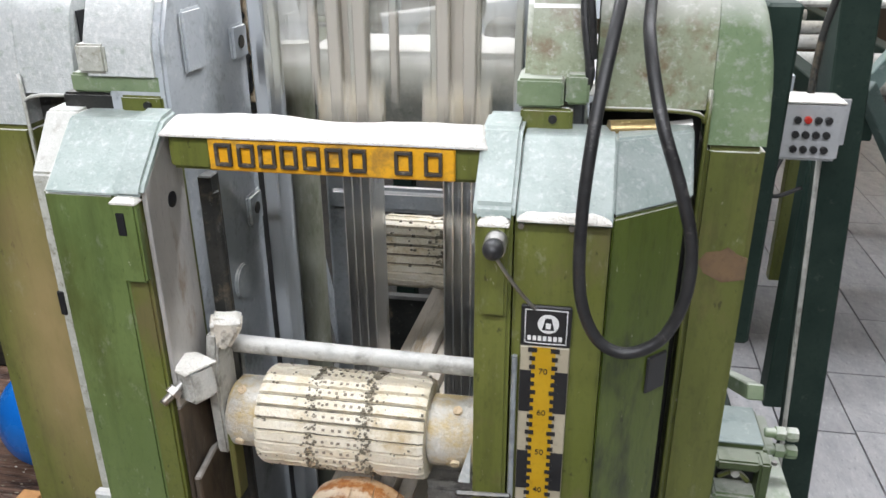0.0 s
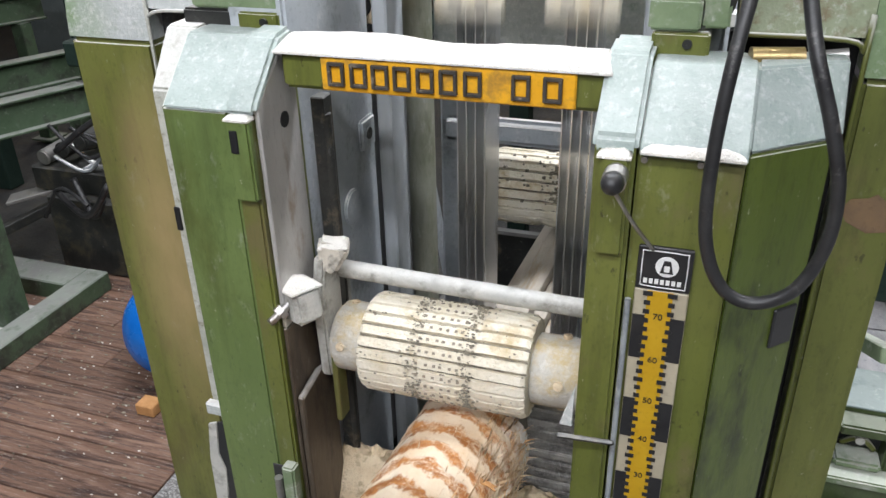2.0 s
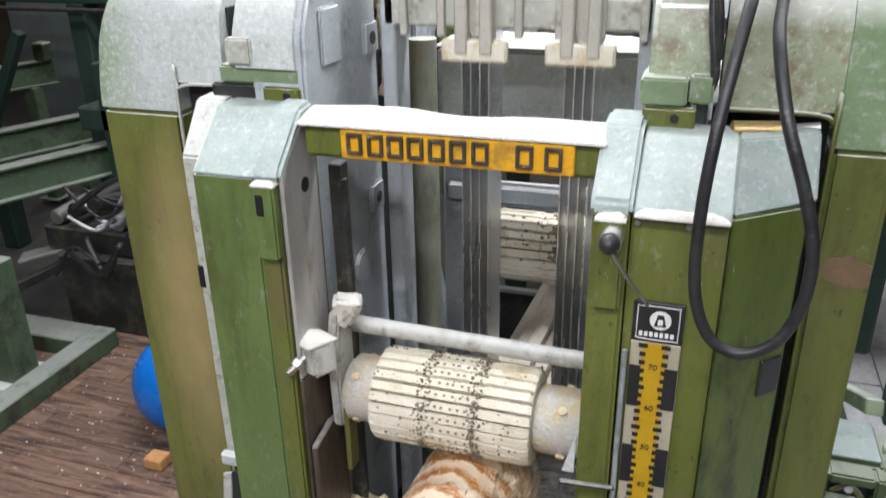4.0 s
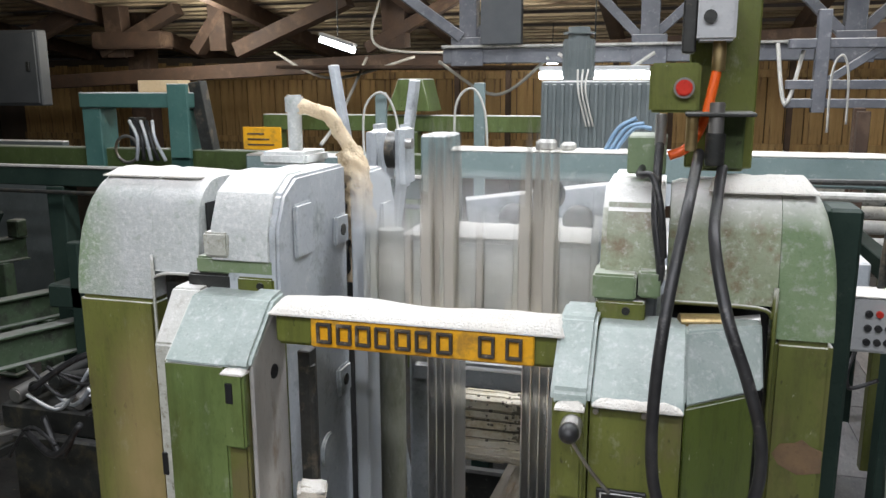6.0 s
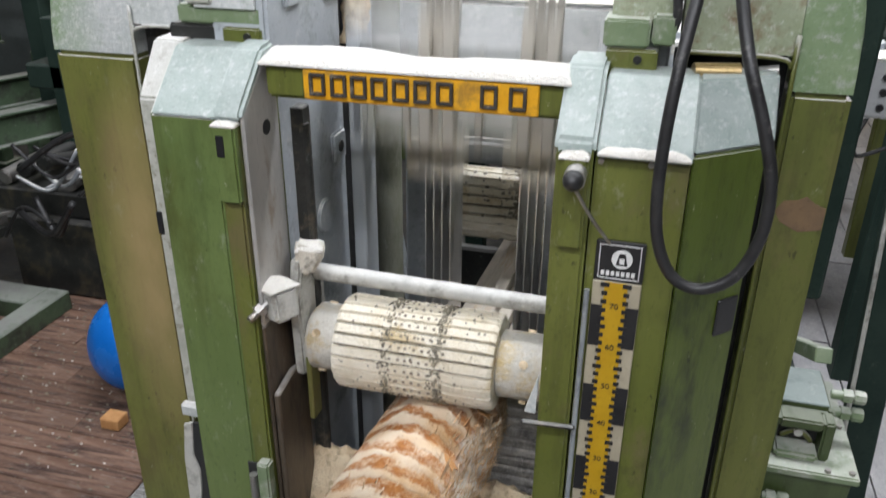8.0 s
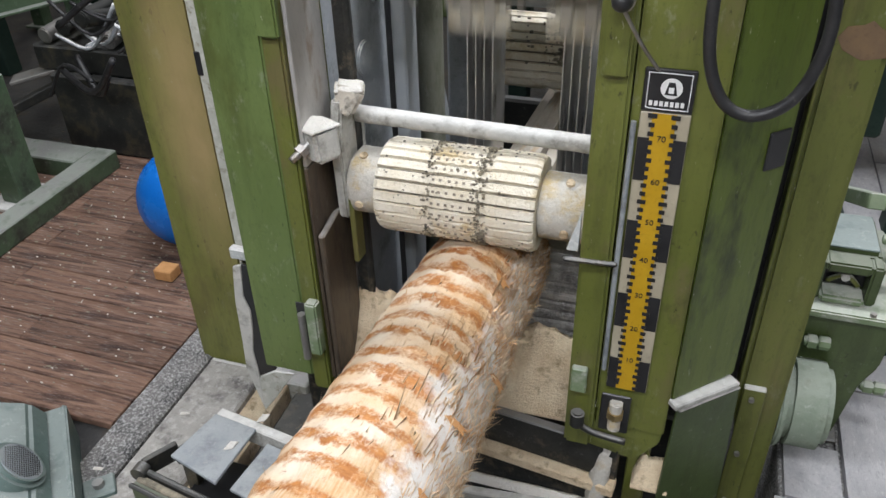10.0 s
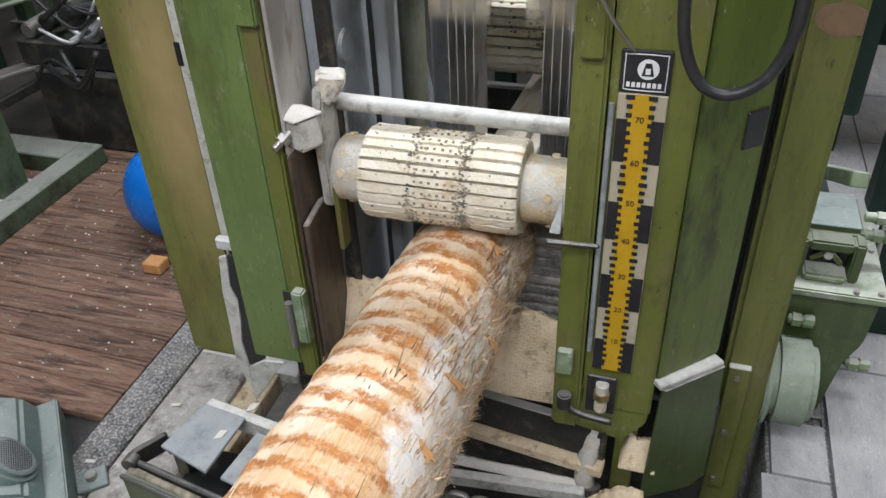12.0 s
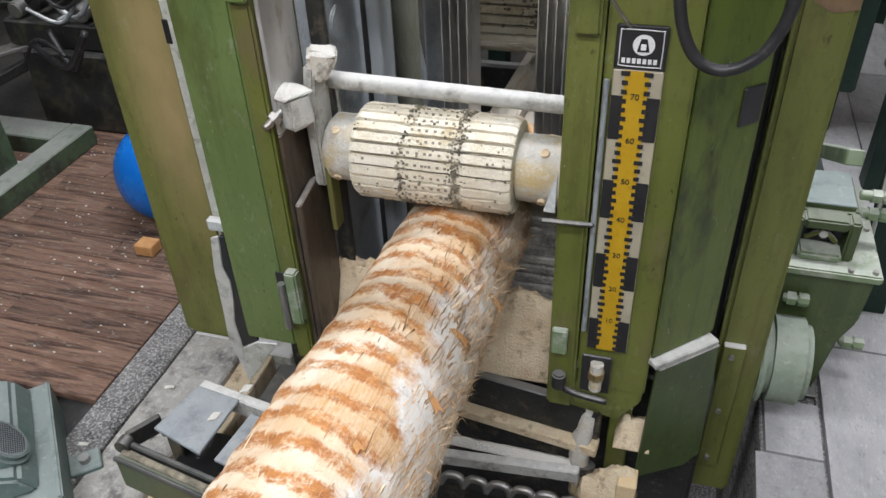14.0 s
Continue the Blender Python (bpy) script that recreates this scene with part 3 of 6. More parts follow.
# ---- saw frame ----
def build_saw():
    saw = thing("frame_saw", "green industrial frame saw dusted white with sawdust", "sawmill machine")
    prof = [(2.06, 1.60), (2.066, 1.70), (2.072, 1.76)] + [(2.19 - 0.112 * math.cos(a), 1.80 + 0.125 * math.sin(a)) for a in [k * math.pi / 24 for k in range(1, 13)]] + [(2.25, 1.924), (2.30, 1.915), (2.30, 1.60)]
    part("column", bm_box(-1.53, -1.285, 2.06, 2.30, -0.02, 1.578, 0.012, 2), COVERSHEEN, saw, "olive painted column with a brown patch and a painted-in warm sheen")
    # heads: drawn out in steps so that the outer top corner is rounded too
    def head(xs, z0, mat, lab, name="column_head", sink=0.0):
        bm = bmesh.new()
        rings = []
        for x, drop in xs:
            rings.append([bm.verts.new((x, y, max(z0, z0 + (z - sink - z0) * (1 - drop)) if z > z0 else z0)) for y, z in [(2.062, z0)] + prof[1:-1] + [(2.30, z0)]])
        k = len(rings[0])
        for a, b in zip(rings, rings[1:]):
            for i in range(k):
                bm.faces.new((a[i], a[(i + 1) % k], b[(i + 1) % k], b[i]))
        bm.faces.new(rings[0]), bm.faces.new(rings[-1])
        bmesh.ops.recalc_face_normals(bm, faces=bm.faces[:])
        part(name, bm, mat, saw, lab)
    def shoulder(x0, x1, fall, reach):
        """Steps of a rounded end: the drop grows towards x0."""
        return [(x0 + (x1 - x0) * (1 - math.cos(a)), fall * (1 - math.sin(a)) ** 1.15) for a in [k * math.pi / 18 for k in range(10)]] + [(reach, 0.0)]
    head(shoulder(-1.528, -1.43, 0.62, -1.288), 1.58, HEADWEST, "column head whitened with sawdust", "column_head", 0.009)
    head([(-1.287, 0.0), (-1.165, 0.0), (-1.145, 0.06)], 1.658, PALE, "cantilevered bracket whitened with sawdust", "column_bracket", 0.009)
    part("column", bm_box(0.27, 0.392, 2.06, 2.30, -0.3, 1.598, 0.012, 2), COVER, saw, "olive painted column with a rusty patch")
    head(shoulder(0.390, 0.31, 0.6, 0.272)[::-1], 1.60, HEADEAST, "column head whitened with sawdust")
    head([(0.04, 0.03), (0.06, 0.0), (0.271, 0.0)], 1.672, HEADDIRT, "dusty bracket with brown dirt", "column_bracket")
    part("rust_patch", bm_prism([(0.285, 1.335), (0.30, 1.36), (0.33, 1.365), (0.345, 1.375), (0.365, 1.36), (0.388, 1.35), (0.388, 1.30), (0.365, 1.295), (0.34, 1.29), (0.30, 1.31)], "y", 2.0585, 2.064, 0), COVER_RUST, saw, "brown rust patch")
    part("panel_edge", bm_tube([(-1.28, 2.055, 0.25), (-1.28, 2.055, 1.60), (-1.275, 2.055, 1.64), (-1.235, 2.055, 1.655), (-1.14, 2.06, 1.655)], 0.0045, 8, 4), PALEDIRT, saw, "dusty rounded panel edge")
    part("panel_edge", bm_tube([(0.268, 2.055, 0.1), (0.268, 2.055, 1.60), (0.262, 2.055, 1.645), (0.23, 2.055, 1.668), (0.05, 2.06, 1.668)], 0.005, 8, 4), COVER, saw, "dusty rounded panel edge")
    # Dark sheets put the shade of the recesses behind the posts into colour.
    part("inner_panel", bm_box(-1.275, -1.03, 2.10, 2.14, 0.1, 1.65, 0.003), DARKSTEEL, saw, "dark sheet painting the shade of the recess behind the post")
    part("inner_panel", bm_box(0.03, 0.265, 2.12, 2.16, 0.0, 1.66, 0.003), INKSHADE, saw, "dark sheet painting the shade of the recess behind the post")
    part("dust_drift", bm_mound(-1.46, -1.29, 2.12, 2.29, 1.906, 0.022, 30, 16, 11.0, 0.7, 9), DUST, saw, "drift of white sawdust")
    part("dust_drift", bm_mound(-1.286, -1.16, 2.12, 2.29, 1.906, 0.020, 24, 16, 12.0, 0.7, 9), DUST, saw, "drift of white sawdust")
    part("dust_drift", bm_mound(0.12, 0.345, 2.10, 2.29, 1.914, 0.034, 30, 18, 13.0, 0.7, 9), DUST, saw, "drift of white sawdust")
    # guide castings
    cast = part("guide_casting", bm_prism([(2.0, 0.1), (1.985, 1.70), (1.99, 1.80), (2.03, 1.88), (2.10, 1.92), (2.42, 1.92), (2.42, 0.1)], "x", -1.015, -0.872, 0.008, 2), GREYBLUE, saw, "grey-blue cast guide frame")
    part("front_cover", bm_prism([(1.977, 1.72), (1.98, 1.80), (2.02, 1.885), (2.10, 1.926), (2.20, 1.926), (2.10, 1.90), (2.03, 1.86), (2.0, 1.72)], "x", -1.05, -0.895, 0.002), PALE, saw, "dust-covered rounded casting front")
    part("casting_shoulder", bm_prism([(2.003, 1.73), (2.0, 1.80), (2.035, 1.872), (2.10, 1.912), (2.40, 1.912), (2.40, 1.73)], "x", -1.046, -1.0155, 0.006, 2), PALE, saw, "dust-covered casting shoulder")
    # Black sheet on the bracket's end face, added so the gap reads as shaded.
    part("gap_lining", bm_box(-1.143, -1.139, 2.11, 2.28, 1.66, 1.84, 0.001), INKSHADE, saw, "black sheet painting the shade of the gap beside the casting")
    for y, z in ((2.36, 1.738), (2.35, 1.288)):
        pad = part("bolt_pad", bm_box(-0.874, -0.858, y - 0.045, y + 0.045, z - 0.045, z + 0.045, 0.008, 2), GREYBLUE, cast)
        # Dark disc paints the shade inside the bolt hole.
        part("bolt_hole", bm_cyl((-0.862, y, z), (-0.8555, y, z), 0.017, n=16), DARKSTEEL, cast, "bolt hole shown as a dark disc")
    part("raised_pad", bm_box(-0.874, -0.860, 2.07, 2.17, 1.71, 1.85, 0.006, 2), GREYBLUE, cast)
    part("round_boss", bm_cyl((-0.874, 2.23, 1.118), (-0.860, 2.23, 1.118), 0.05, n=28, bevel=0.004), GREYBLUE, cast)
    part("guide_casting", bm_prism([(2.58, 0.1), (2.58, 1.875), (2.80, 1.875), (2.88, 1.835), (2.92, 1.735), (2.92, 0.1)], "x", -1.02, -0.895, 0.008, 2), GREYBLUE, saw, "grey-blue cast guide frame")
    part("bolt_pad", bm_box(-0.897, -0.881, 2.76, 2.85, 1.66, 1.76, 0.008, 2), GREYBLUE, saw)
    # Black block fills the open gap here and paints its shade.
    part("slide_way", bm_box(-1.01, -0.89, 2.42, 2.58, 0.1, 1.85, 0.003), BLACK, saw, "black block painting the shaded gap between the castings")
    part("guide_column", bm_cyl((-0.80, 2.60, 0.0), (-0.80, 2.60, 1.7), 0.042, n=24), GUIDE, saw, "dusty green round guide column")
    part("guide_casting", bm_prism([(2.02, 1.715), (2.03, 1.80), (2.06, 1.88), (2.12, 1.925), (2.42, 1.925), (2.42, 1.715)], "x", -0.105, 0.028, 0.012, 2), HEADDIRT, saw, "dusty cast guide frame with brown stains")
    part("guide_casting", bm_box(-0.10, 0.02, 2.14, 2.42, 0.1, 1.71, 0.006), GREYBLUE, saw)
    # clamp blocks left and right
    for x0, x1, y0, y1, z0, z1, m in ((-1.10, -0.885, 1.985, 2.09, 1.683, 1.725, LEAFDUST), (-1.13, -1.0, 1.99, 2.09, 1.60, 1.68, DARKSTEEL),
                                      (-0.985, -0.885, 1.98, 2.06, 1.60, 1.68, GREEN), (-1.068, -1.0, 1.97, 2.05, 1.728, 1.79, PALEDIRT),
                                      (-0.116, -0.023, 1.98, 2.10, 1.685, 1.742, LEAFDUST), (-0.108, -0.003, 1.985, 2.10, 1.592, 1.682, GREEN),
                                      (-0.02, 0.027, 1.99, 2.10, 1.69, 1.75, LEAFDUST)):
        blk = part("clamp_block", bm_box(x0, x1, y0, y1, z0, z1, 0.005, 2), m, saw)
        if m is GREEN:
            for dx in (0.03,):
                bm = bm_cyl((x0 + dx + 0.015, y0 - 0.006, (z0 + z1) / 2 - 0.012), (x0 + dx + 0.015, y0 + 0.01, (z0 + z1) / 2 - 0.012), 0.014, n=16)
                part("bolt", bm, LEAFDUST, blk)
                part("bolt", bm_cyl((x0 + dx + 0.035, y0 - 0.006, z1 - 0.02), (x0 + dx + 0.035, y0 + 0.01, z1 - 0.02), 0.009, n=12), DARKSTEEL, blk)
    part("shaft_end", bm_cyl((0.07, 2.0, 1.64), (0.16, 2.02, 1.64), 0.02, n=16), BRASS, saw, "brass coupling")
    part("slide_bolt", bm_cyl((0.12, 2.06, 1.62), (0.24, 2.06, 1.64), 0.014, n=12), STEEL, saw)
    # rear cross member, dust covered, and the rear side of the saw
    rb = part("rear_crossmember", bm_box(-0.80, 0.03, 2.72, 2.95, 1.40, 1.662, 0.02, 3), PALE, saw, "dust-caked rear cross member")
    part("dust_layer", bm_mound(-0.80, 0.03, 2.715, 2.95, 1.662, 0.03, 40, 10, 2.0), DUST, rb, "white sawdust layer")
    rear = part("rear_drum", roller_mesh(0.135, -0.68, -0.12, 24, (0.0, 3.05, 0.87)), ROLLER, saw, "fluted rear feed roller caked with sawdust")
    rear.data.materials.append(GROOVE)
    grime = random.Random(17)
    bm = bmesh.new()
    for k in range(420):
        w = grime.uniform(math.pi * 0.9, math.pi * 1.9)
        x = -0.42 + grime.gauss(0, 0.016) + 0.02 * math.sin(w * 9) if k % 4 else grime.uniform(-0.66, -0.14)
        s = grime.uniform(0.0015, 0.006)
        cy, cz = 3.05 + 0.134 * math.sin(w - math.pi / 2 + math.pi), 0.87 + 0.134 * abs(math.cos(w - math.pi / 2))
        cy = 3.05 - abs(cy - 3.05)
        bm_box(x - s, x + s, cy - s, cy + s, cz - s * 0.7, cz + s * 0.7, 0, 1, bm)
    tagged(part("grime", bm, GROOVE, rear, "dark flecks of grease and bark"), kind="stuff")
    part("rear_axle", bm_cyl((-0.85, 3.05, 0.87), (0.1, 3.05, 0.87), 0.07, n=20), GREYBLUE, saw)
    part("rear_bar", bm_box(-0.85, 0.1, 2.93, 2.99, 1.06, 1.15, 0.02, 3), GREYBLUE, saw, "dusty grey cross tube")
    part("rear_bar", bm_box(-0.85, 0.1, 3.15, 3.2, 0.2, 0.62, 0.01), DARKSTEEL, saw)
    part("rear_frame", bm_box(-0.86, -0.74, 2.95, 3.25, 0.1, 1.5, 0.01), GREYBLUE, saw)
    part("rear_frame", bm_box(0.06, 0.18, 2.95, 3.25, 0.1, 1.5, 0.01), GREYBLUE, saw)
    part("side_panel", bm_box(0.394, 0.47, 2.27, 2.40, 1.02, 1.86, 0.008), TEAL, saw, "dark teal side plate")
    # machine bed
    part("bed_beam", bm_box(-1.05, 0.27, 1.96, 2.2, -0.6, 0.256, 0.01), DARKSTEEL, saw, "dark steel bed beam")
    part("bed_beam", bm_box(-1.05, 0.27, 2.5, 3.5, -0.6, 0.1, 0.01), DARKSTEEL, saw, "dark steel bed beam")
    # pipe with dust-caked hose over the left casting
    part("pipe_foot", bm_box(-1.115, -0.965, 2.36, 2.52, 1.915, 1.955, 0.01, 2), PALE, saw, "dusty pipe foot")
    part("pipe", bm_cyl((-1.035, 2.44, 1.95), (-1.035, 2.44, 2.09), 0.021, n=16), PALE, saw, "pale grease pipe")
    part("pipe_cap", bm_cyl((-1.035, 2.44, 2.06), (-1.035, 2.44, 2.115), 0.027, n=16, bevel=0.006), PALE, saw)
    part("caked_hose", bm_tube([(-1.035, 2.44, 2.08), (-0.98, 2.45, 2.075), (-0.93, 2.47, 2.045), (-0.90, 2.48, 1.99), (-0.87, 2.485, 1.93), (-0.855, 2.49, 1.84), (-0.85, 2.49, 1.72), (-0.855, 2.49, 1.55)], 0.021, 14, 12, 0.45), TANDUST, saw, "hose caked with tan sawdust")
    part("caked_dust", bm_tube([(-0.885, 2.48, 1.955), (-0.86, 2.475, 1.89), (-0.85, 2.475, 1.80), (-0.845, 2.475, 1.70), (-0.85, 2.475, 1.56)], 0.036, 26, 26, 0.55), TANDUST, saw, "crust of tan sawdust")
    return saw


def build_sash(saw):
    """The saw sash in its low position: crosshead, clamps, hooks and blades."""
    sash = part("sash", bm_box(-0.80, -0.12, 2.30, 2.40, 1.26, 1.34, 0.006), PALEDIRT, saw, "dusty crosshead of the moving saw sash")
    part("crosshead_bar", bm_box(-0.80, -0.12, 2.31, 2.39, 1.39, 1.45, 0.006), PALEDIRT, sash)
    part("crosshead_bar", bm_box(-0.80, -0.12, 2.32, 2.40, 1.50, 1.55, 0.006), GREYBLUE, sash)
    for x in (-0.79, -0.13):
        part("side_rail", bm_box(x - 0.02, x + 0.02, 2.30, 2.40, -0.55, 1.55, 0.005), GREYBLUE, sash)
    part("crosshead_bar", bm_box(-0.80, -0.12, 2.30, 2.40, -0.6, -0.45, 0.006), DARKSTEEL, sash)
    for cx in (-0.55, -0.285):
        part("clamp_plate", bm_box(cx - 0.085, cx + 0.085, 2.27, 2.30, 1.18, 1.235, 0.006), ROLLER, sash, "dust-edged clamp plate")
        part("backing_plate", bm_box(cx - 0.05, cx + 0.05, 2.298, 2.306, 1.21, 1.60, 0.003), STRAP, sash)
        for k in (-1, 1):
            part("strap", bm_box(cx + k * 0.032 - 0.016, cx + k * 0.032 + 0.016, 2.265, 2.298, 1.20, 1.56, 0.004), STRAP, sash, "worn grey strap")
        for k in range(4):
            x = cx - 0.036 + k * 0.024
            part("blade", bm_box(x - 0.0015, x + 0.0015, 2.29, 2.43, -0.5, 1.25, 0), BLADE, sash, "bright steel saw blade")
            part("hook", bm_prism([(x - 0.007, 1.52), (x + 0.007, 1.52), (x + 0.007, 1.66), (x + 0.003, 1.68), (x + 0.002, 1.70), (x - 0.002, 1.70), (x - 0.003, 1.68), (x - 0.007, 1.66)], "y", 2.33, 2.36, 0), STEEL, sash)
    for k in range(7):
        x = -0.74 + k * 0.1
        part("rib", bm_box(x - 0.01, x + 0.01, 2.285, 2.31, 1.24, 1.46, 0.003), STRAP if k % 2 else PALEDIRT, sash)
    return sash


# ---- infeed gate with ruler and roller ----
def roller_mesh(r, x0, x1, teeth, at=(0, 0, 0)):
    """Fluted roller about the x axis: ribs with grooves, parted by ring grooves."""
    bm = bmesh.new()
    k = teeth * 4
    prof = [(1.0 if i % 4 < 2 else 0.0, 2 * math.pi * (i // 4 + (0.0, 0.70, 0.76, 0.94)[i % 4]) / teeth) for i in range(k)]
    xs = [x0 + (x1 - x0) * j / 40 for j in range(41)]
    rings = []
    for j, x in enumerate(xs):
        ringcut = 0.55 if j in (13, 14, 27, 28) else 1.0
        edge = 0.006 if j in (0, 40) else 0.0
        ring = []
        for i, (hgt, w) in enumerate(prof):
            dent = 0.004 * max(0.0, noise.noise(Vector((x * 60, i * 1.7, 1.3)))) + (0.003 if 15 <= j <= 26 and (j + i) % 3 == 0 else 0.0)
            a = r - 0.011 + (0.011 * ringcut - dent) * hgt - edge
            ring.append(bm.verts.new((x + at[0], at[1] + a * math.cos(w), at[2] + a * math.sin(w))))
        rings.append(ring)
    for a, b in zip(rings, rings[1:]):
        for i in range(k):
            bm.faces.new((a[i], a[(i + 1) % k], b[(i + 1) % k], b[i]))
    # Groove floors take a darker material: shade between the ribs put into colour.
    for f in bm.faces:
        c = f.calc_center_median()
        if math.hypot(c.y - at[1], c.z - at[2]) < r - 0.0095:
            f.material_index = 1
    bm.faces.new(rings[0][::-1]), bm.faces.new(rings[-1])
    bmesh.ops.recalc_face_normals(bm, faces=bm.faces[:])
    return bm


def build_gate():
    gate = thing("feed_gate", "green infeed gate with a fluted feed roller", "sawmill machine")
    side = [(1.79, 0.30), (1.79, 1.52), (1.915, 1.64), (2.04, 1.64), (2.04, 0.30)]
    housing = part("post_housing", bm_prism(side, "x", -1.076, -0.918, 0.005, 2), LEAF, gate, "mid-green painted post housing with a dusty top")
    part("post_strip", bm_prism([(1.785, 0.26), (1.785, 1.52), (1.915, 1.64), (2.0, 1.64), (2.0, 0.26)], "x", -0.915, -0.864, 0.006, 2), GREEN, gate)
    part("slope_cover", bm_prism([(1.782, 1.522), (1.912, 1.647), (2.03, 1.647), (2.03, 1.63), (1.92, 1.63), (1.80, 1.515)], "x", -1.068, -0.885, 0.004, 2), CAP, gate, "dust-whitened sloping cap")
    part("slope_cover", bm_prism([(1.777, 1.52), (1.79, 1.545), (1.905, 1.652), (1.97, 1.66), (1.97, 1.63), (1.91, 1.625), (1.80, 1.52)], "x", -0.918, -0.848, 0.008, 2), CAP, gate, "dusty rounded cap shoulder")
    plate = part("wear_plate", bm_prism([(1.80, 1.0), (1.80, 1.53), (1.93, 1.63), (1.965, 1.63), (1.965, 1.0)], "x", -0.862, -0.851, 0.003), WEAR, gate, "scratched bare steel side plate")
    part("wear_plate", bm_prism([(1.80, 0.30), (1.80, 0.998), (1.965, 0.998), (1.965, 0.30)], "x", -0.862, -0.851, 0.003), WEARBROWN, gate, "brown greasy steel side plate")
    # Hole, slot and keyhole are black pieces that paint the dark inside them.
    part("round_hole", bm_cyl((-0.853, 1.90, 1.475), (-0.8495, 1.90, 1.475), 0.018, n=18), INKSHADE, plate, "round hole shown as a black disc")
    part("flange", bm_prism([(1.865, 0.66), (1.865, 1.53), (1.955, 1.648), (2.03, 1.65), (2.03, 0.66)], "x", -1.153, -1.071, 0.005, 2), PALEDIRT, gate, "dusty pale edge flange")
    part("flange_slot", bm_box(-1.154, -1.138, 1.861, 1.87, 1.184, 1.245, 0.002), INKSHADE, gate, "slot shown as a black strip")
    pad = part("lock_bracket", bm_box(-0.914, -0.860, 1.768, 1.79, 1.332, 1.512, 0.005, 2), LEAF, gate, "green lock bracket with a dusty top edge")
    part("keyhole", bm_box(-0.905, -0.886, 1.7655, 1.769, 1.44, 1.49, 0.006, 2), INKSHADE, pad, "keyhole slot shown as a black piece")
    part("dust_edge", bm_mound(-0.915, -0.859, 1.766, 1.80, 1.512, 0.014, 12, 6, 3.0), DUST, pad)
    # hinge and torn guard sheet at the foot of the left post
    hinge = part("hinge", bm_box(-0.895, -0.86, 1.755, 1.79, 0.42, 0.60, 0.005, 2), LEAFDUST, gate, "worn green hinge leaf")
    part("hinge_pin", bm_cyl((-0.908, 1.76, 0.40), (-0.908, 1.76, 0.56), 0.011, n=12), STEEL, hinge)
    # Thin black box paints the recess shade beside the hinge.
    part("hinge_recess", bm_box(-0.935, -0.898, 1.782, 1.786, 0.40, 0.58, 0.002), INKSHADE, hinge, "black sheet painting the shade of the hinge recess")
    guard = part("guard_sheet", bm_prism([(-1.126, 0.65), (-1.10, 0.66), (-1.112, 0.55), (-1.098, 0.50), (-1.104, 0.42), (-1.118, 0.34), (-1.112, 0.26), (-1.117, 0.094), (-1.154, 0.26), (-1.147, 0.376), (-1.142, 0.527)], "y", 1.798, 1.806, 0.002), GREYDUST, gate, "torn pale metal guard sheet with a frayed edge")
    # Black sheet in place of the open gap; its darkness is painted.
    part("torn_gap", bm_prism([(-1.098, 0.66), (-1.081, 0.66), (-1.078, 0.54), (-1.062, 0.50), (-1.07, 0.40), (-1.062, 0.33), (-1.05, 0.28), (-1.11, 0.24), (-1.116, 0.34), (-1.102, 0.42), (-1.096, 0.50), (-1.11, 0.55)], "y", 1.80, 1.808, 0.001), INKSHADE, guard, "black sheet painting the dark of the torn gap")
    part("bent_foot", bm_prism([(-1.11, 0.238), (-1.05, 0.278), (-0.985, 0.285), (-1.03, 0.22), (-1.06, 0.17), (-1.115, 0.094)], "y", 1.794, 1.802, 0.002), PALEDIRT, guard, "bent dusty foot of the sheet")
    part("guard_clip", bm_box(-1.16, -1.08, 1.84, 1.866, 0.64, 0.68, 0.006), PALE, gate)
    # right post
    part("post_strip", bm_prism([(1.785, 0.26), (1.785, 1.53), (1.92, 1.645), (2.04, 1.645), (2.04, 0.26)], "x", -0.172, -0.10, 0.008, 2), GREEN, gate)
    part("post_housing", bm_prism([(1.80, 0.34), (1.80, 1.525), (1.925, 1.632), (2.04, 1.632), (2.04, 0.34)], "x", -0.097, 0.082, 0.006, 2), GREEN, gate, "olive green post housing carrying the ruler")

    def flank(mat, name, lab, ring0, ring1):
        bm = bmesh.new()
        rings = [[bm.verts.new(p) for p in ring] for ring in (ring0, ring1)]
        for k in range(4):
            bm.faces.new((rings[0][k], rings[0][(k + 1) % 4], rings[1][(k + 1) % 4], rings[1][k]))
        bm.faces.new(rings[0]), bm.faces.new(rings[1])
        bmesh.ops.recalc_face_normals(bm, faces=bm.faces[:])
        bmesh.ops.bevel(bm, geom=bm.edges[:], offset=0.005, segments=2, affect="EDGES")
        return part(name, bm, mat, gate, lab)
    plan = [(0.084, 1.80), (0.245, 1.96), (0.245, 2.05), (0.084, 2.05)]
    shut = [(0.084, 1.80), (0.231, 1.946), (0.231, 2.05), (0.084, 2.05)]
    low = [(x, y, 0.47) for x, y in shut]
    mid = [(x, y, z) for (x, y), z in zip(plan, (1.525, 1.515, 1.515, 1.525))]
    top = [(0.084, 1.925, 1.642), (0.238, 2.005, 1.645), (0.238, 2.05, 1.645), (0.084, 2.05, 1.642)]
    flank(OILGREEN, "post_flank", "oil-streaked angled side of the post", low, [(x, y, z) for (x, y), z in zip(shut, (1.525, 1.515, 1.515, 1.525))])
    flank(CAP, "flank_cap", "dust-whitened sloping cap", [(x, y, z + 0.002) for x, y, z in mid], top)
    part("foot_plate", bm_prism([(-0.172, 0.26), (0.02, 0.22), (0.075, 0.30), (0.082, 0.40), (-0.172, 0.40)], "y", 1.806, 2.0, 0.006, 2), GREEN, gate)
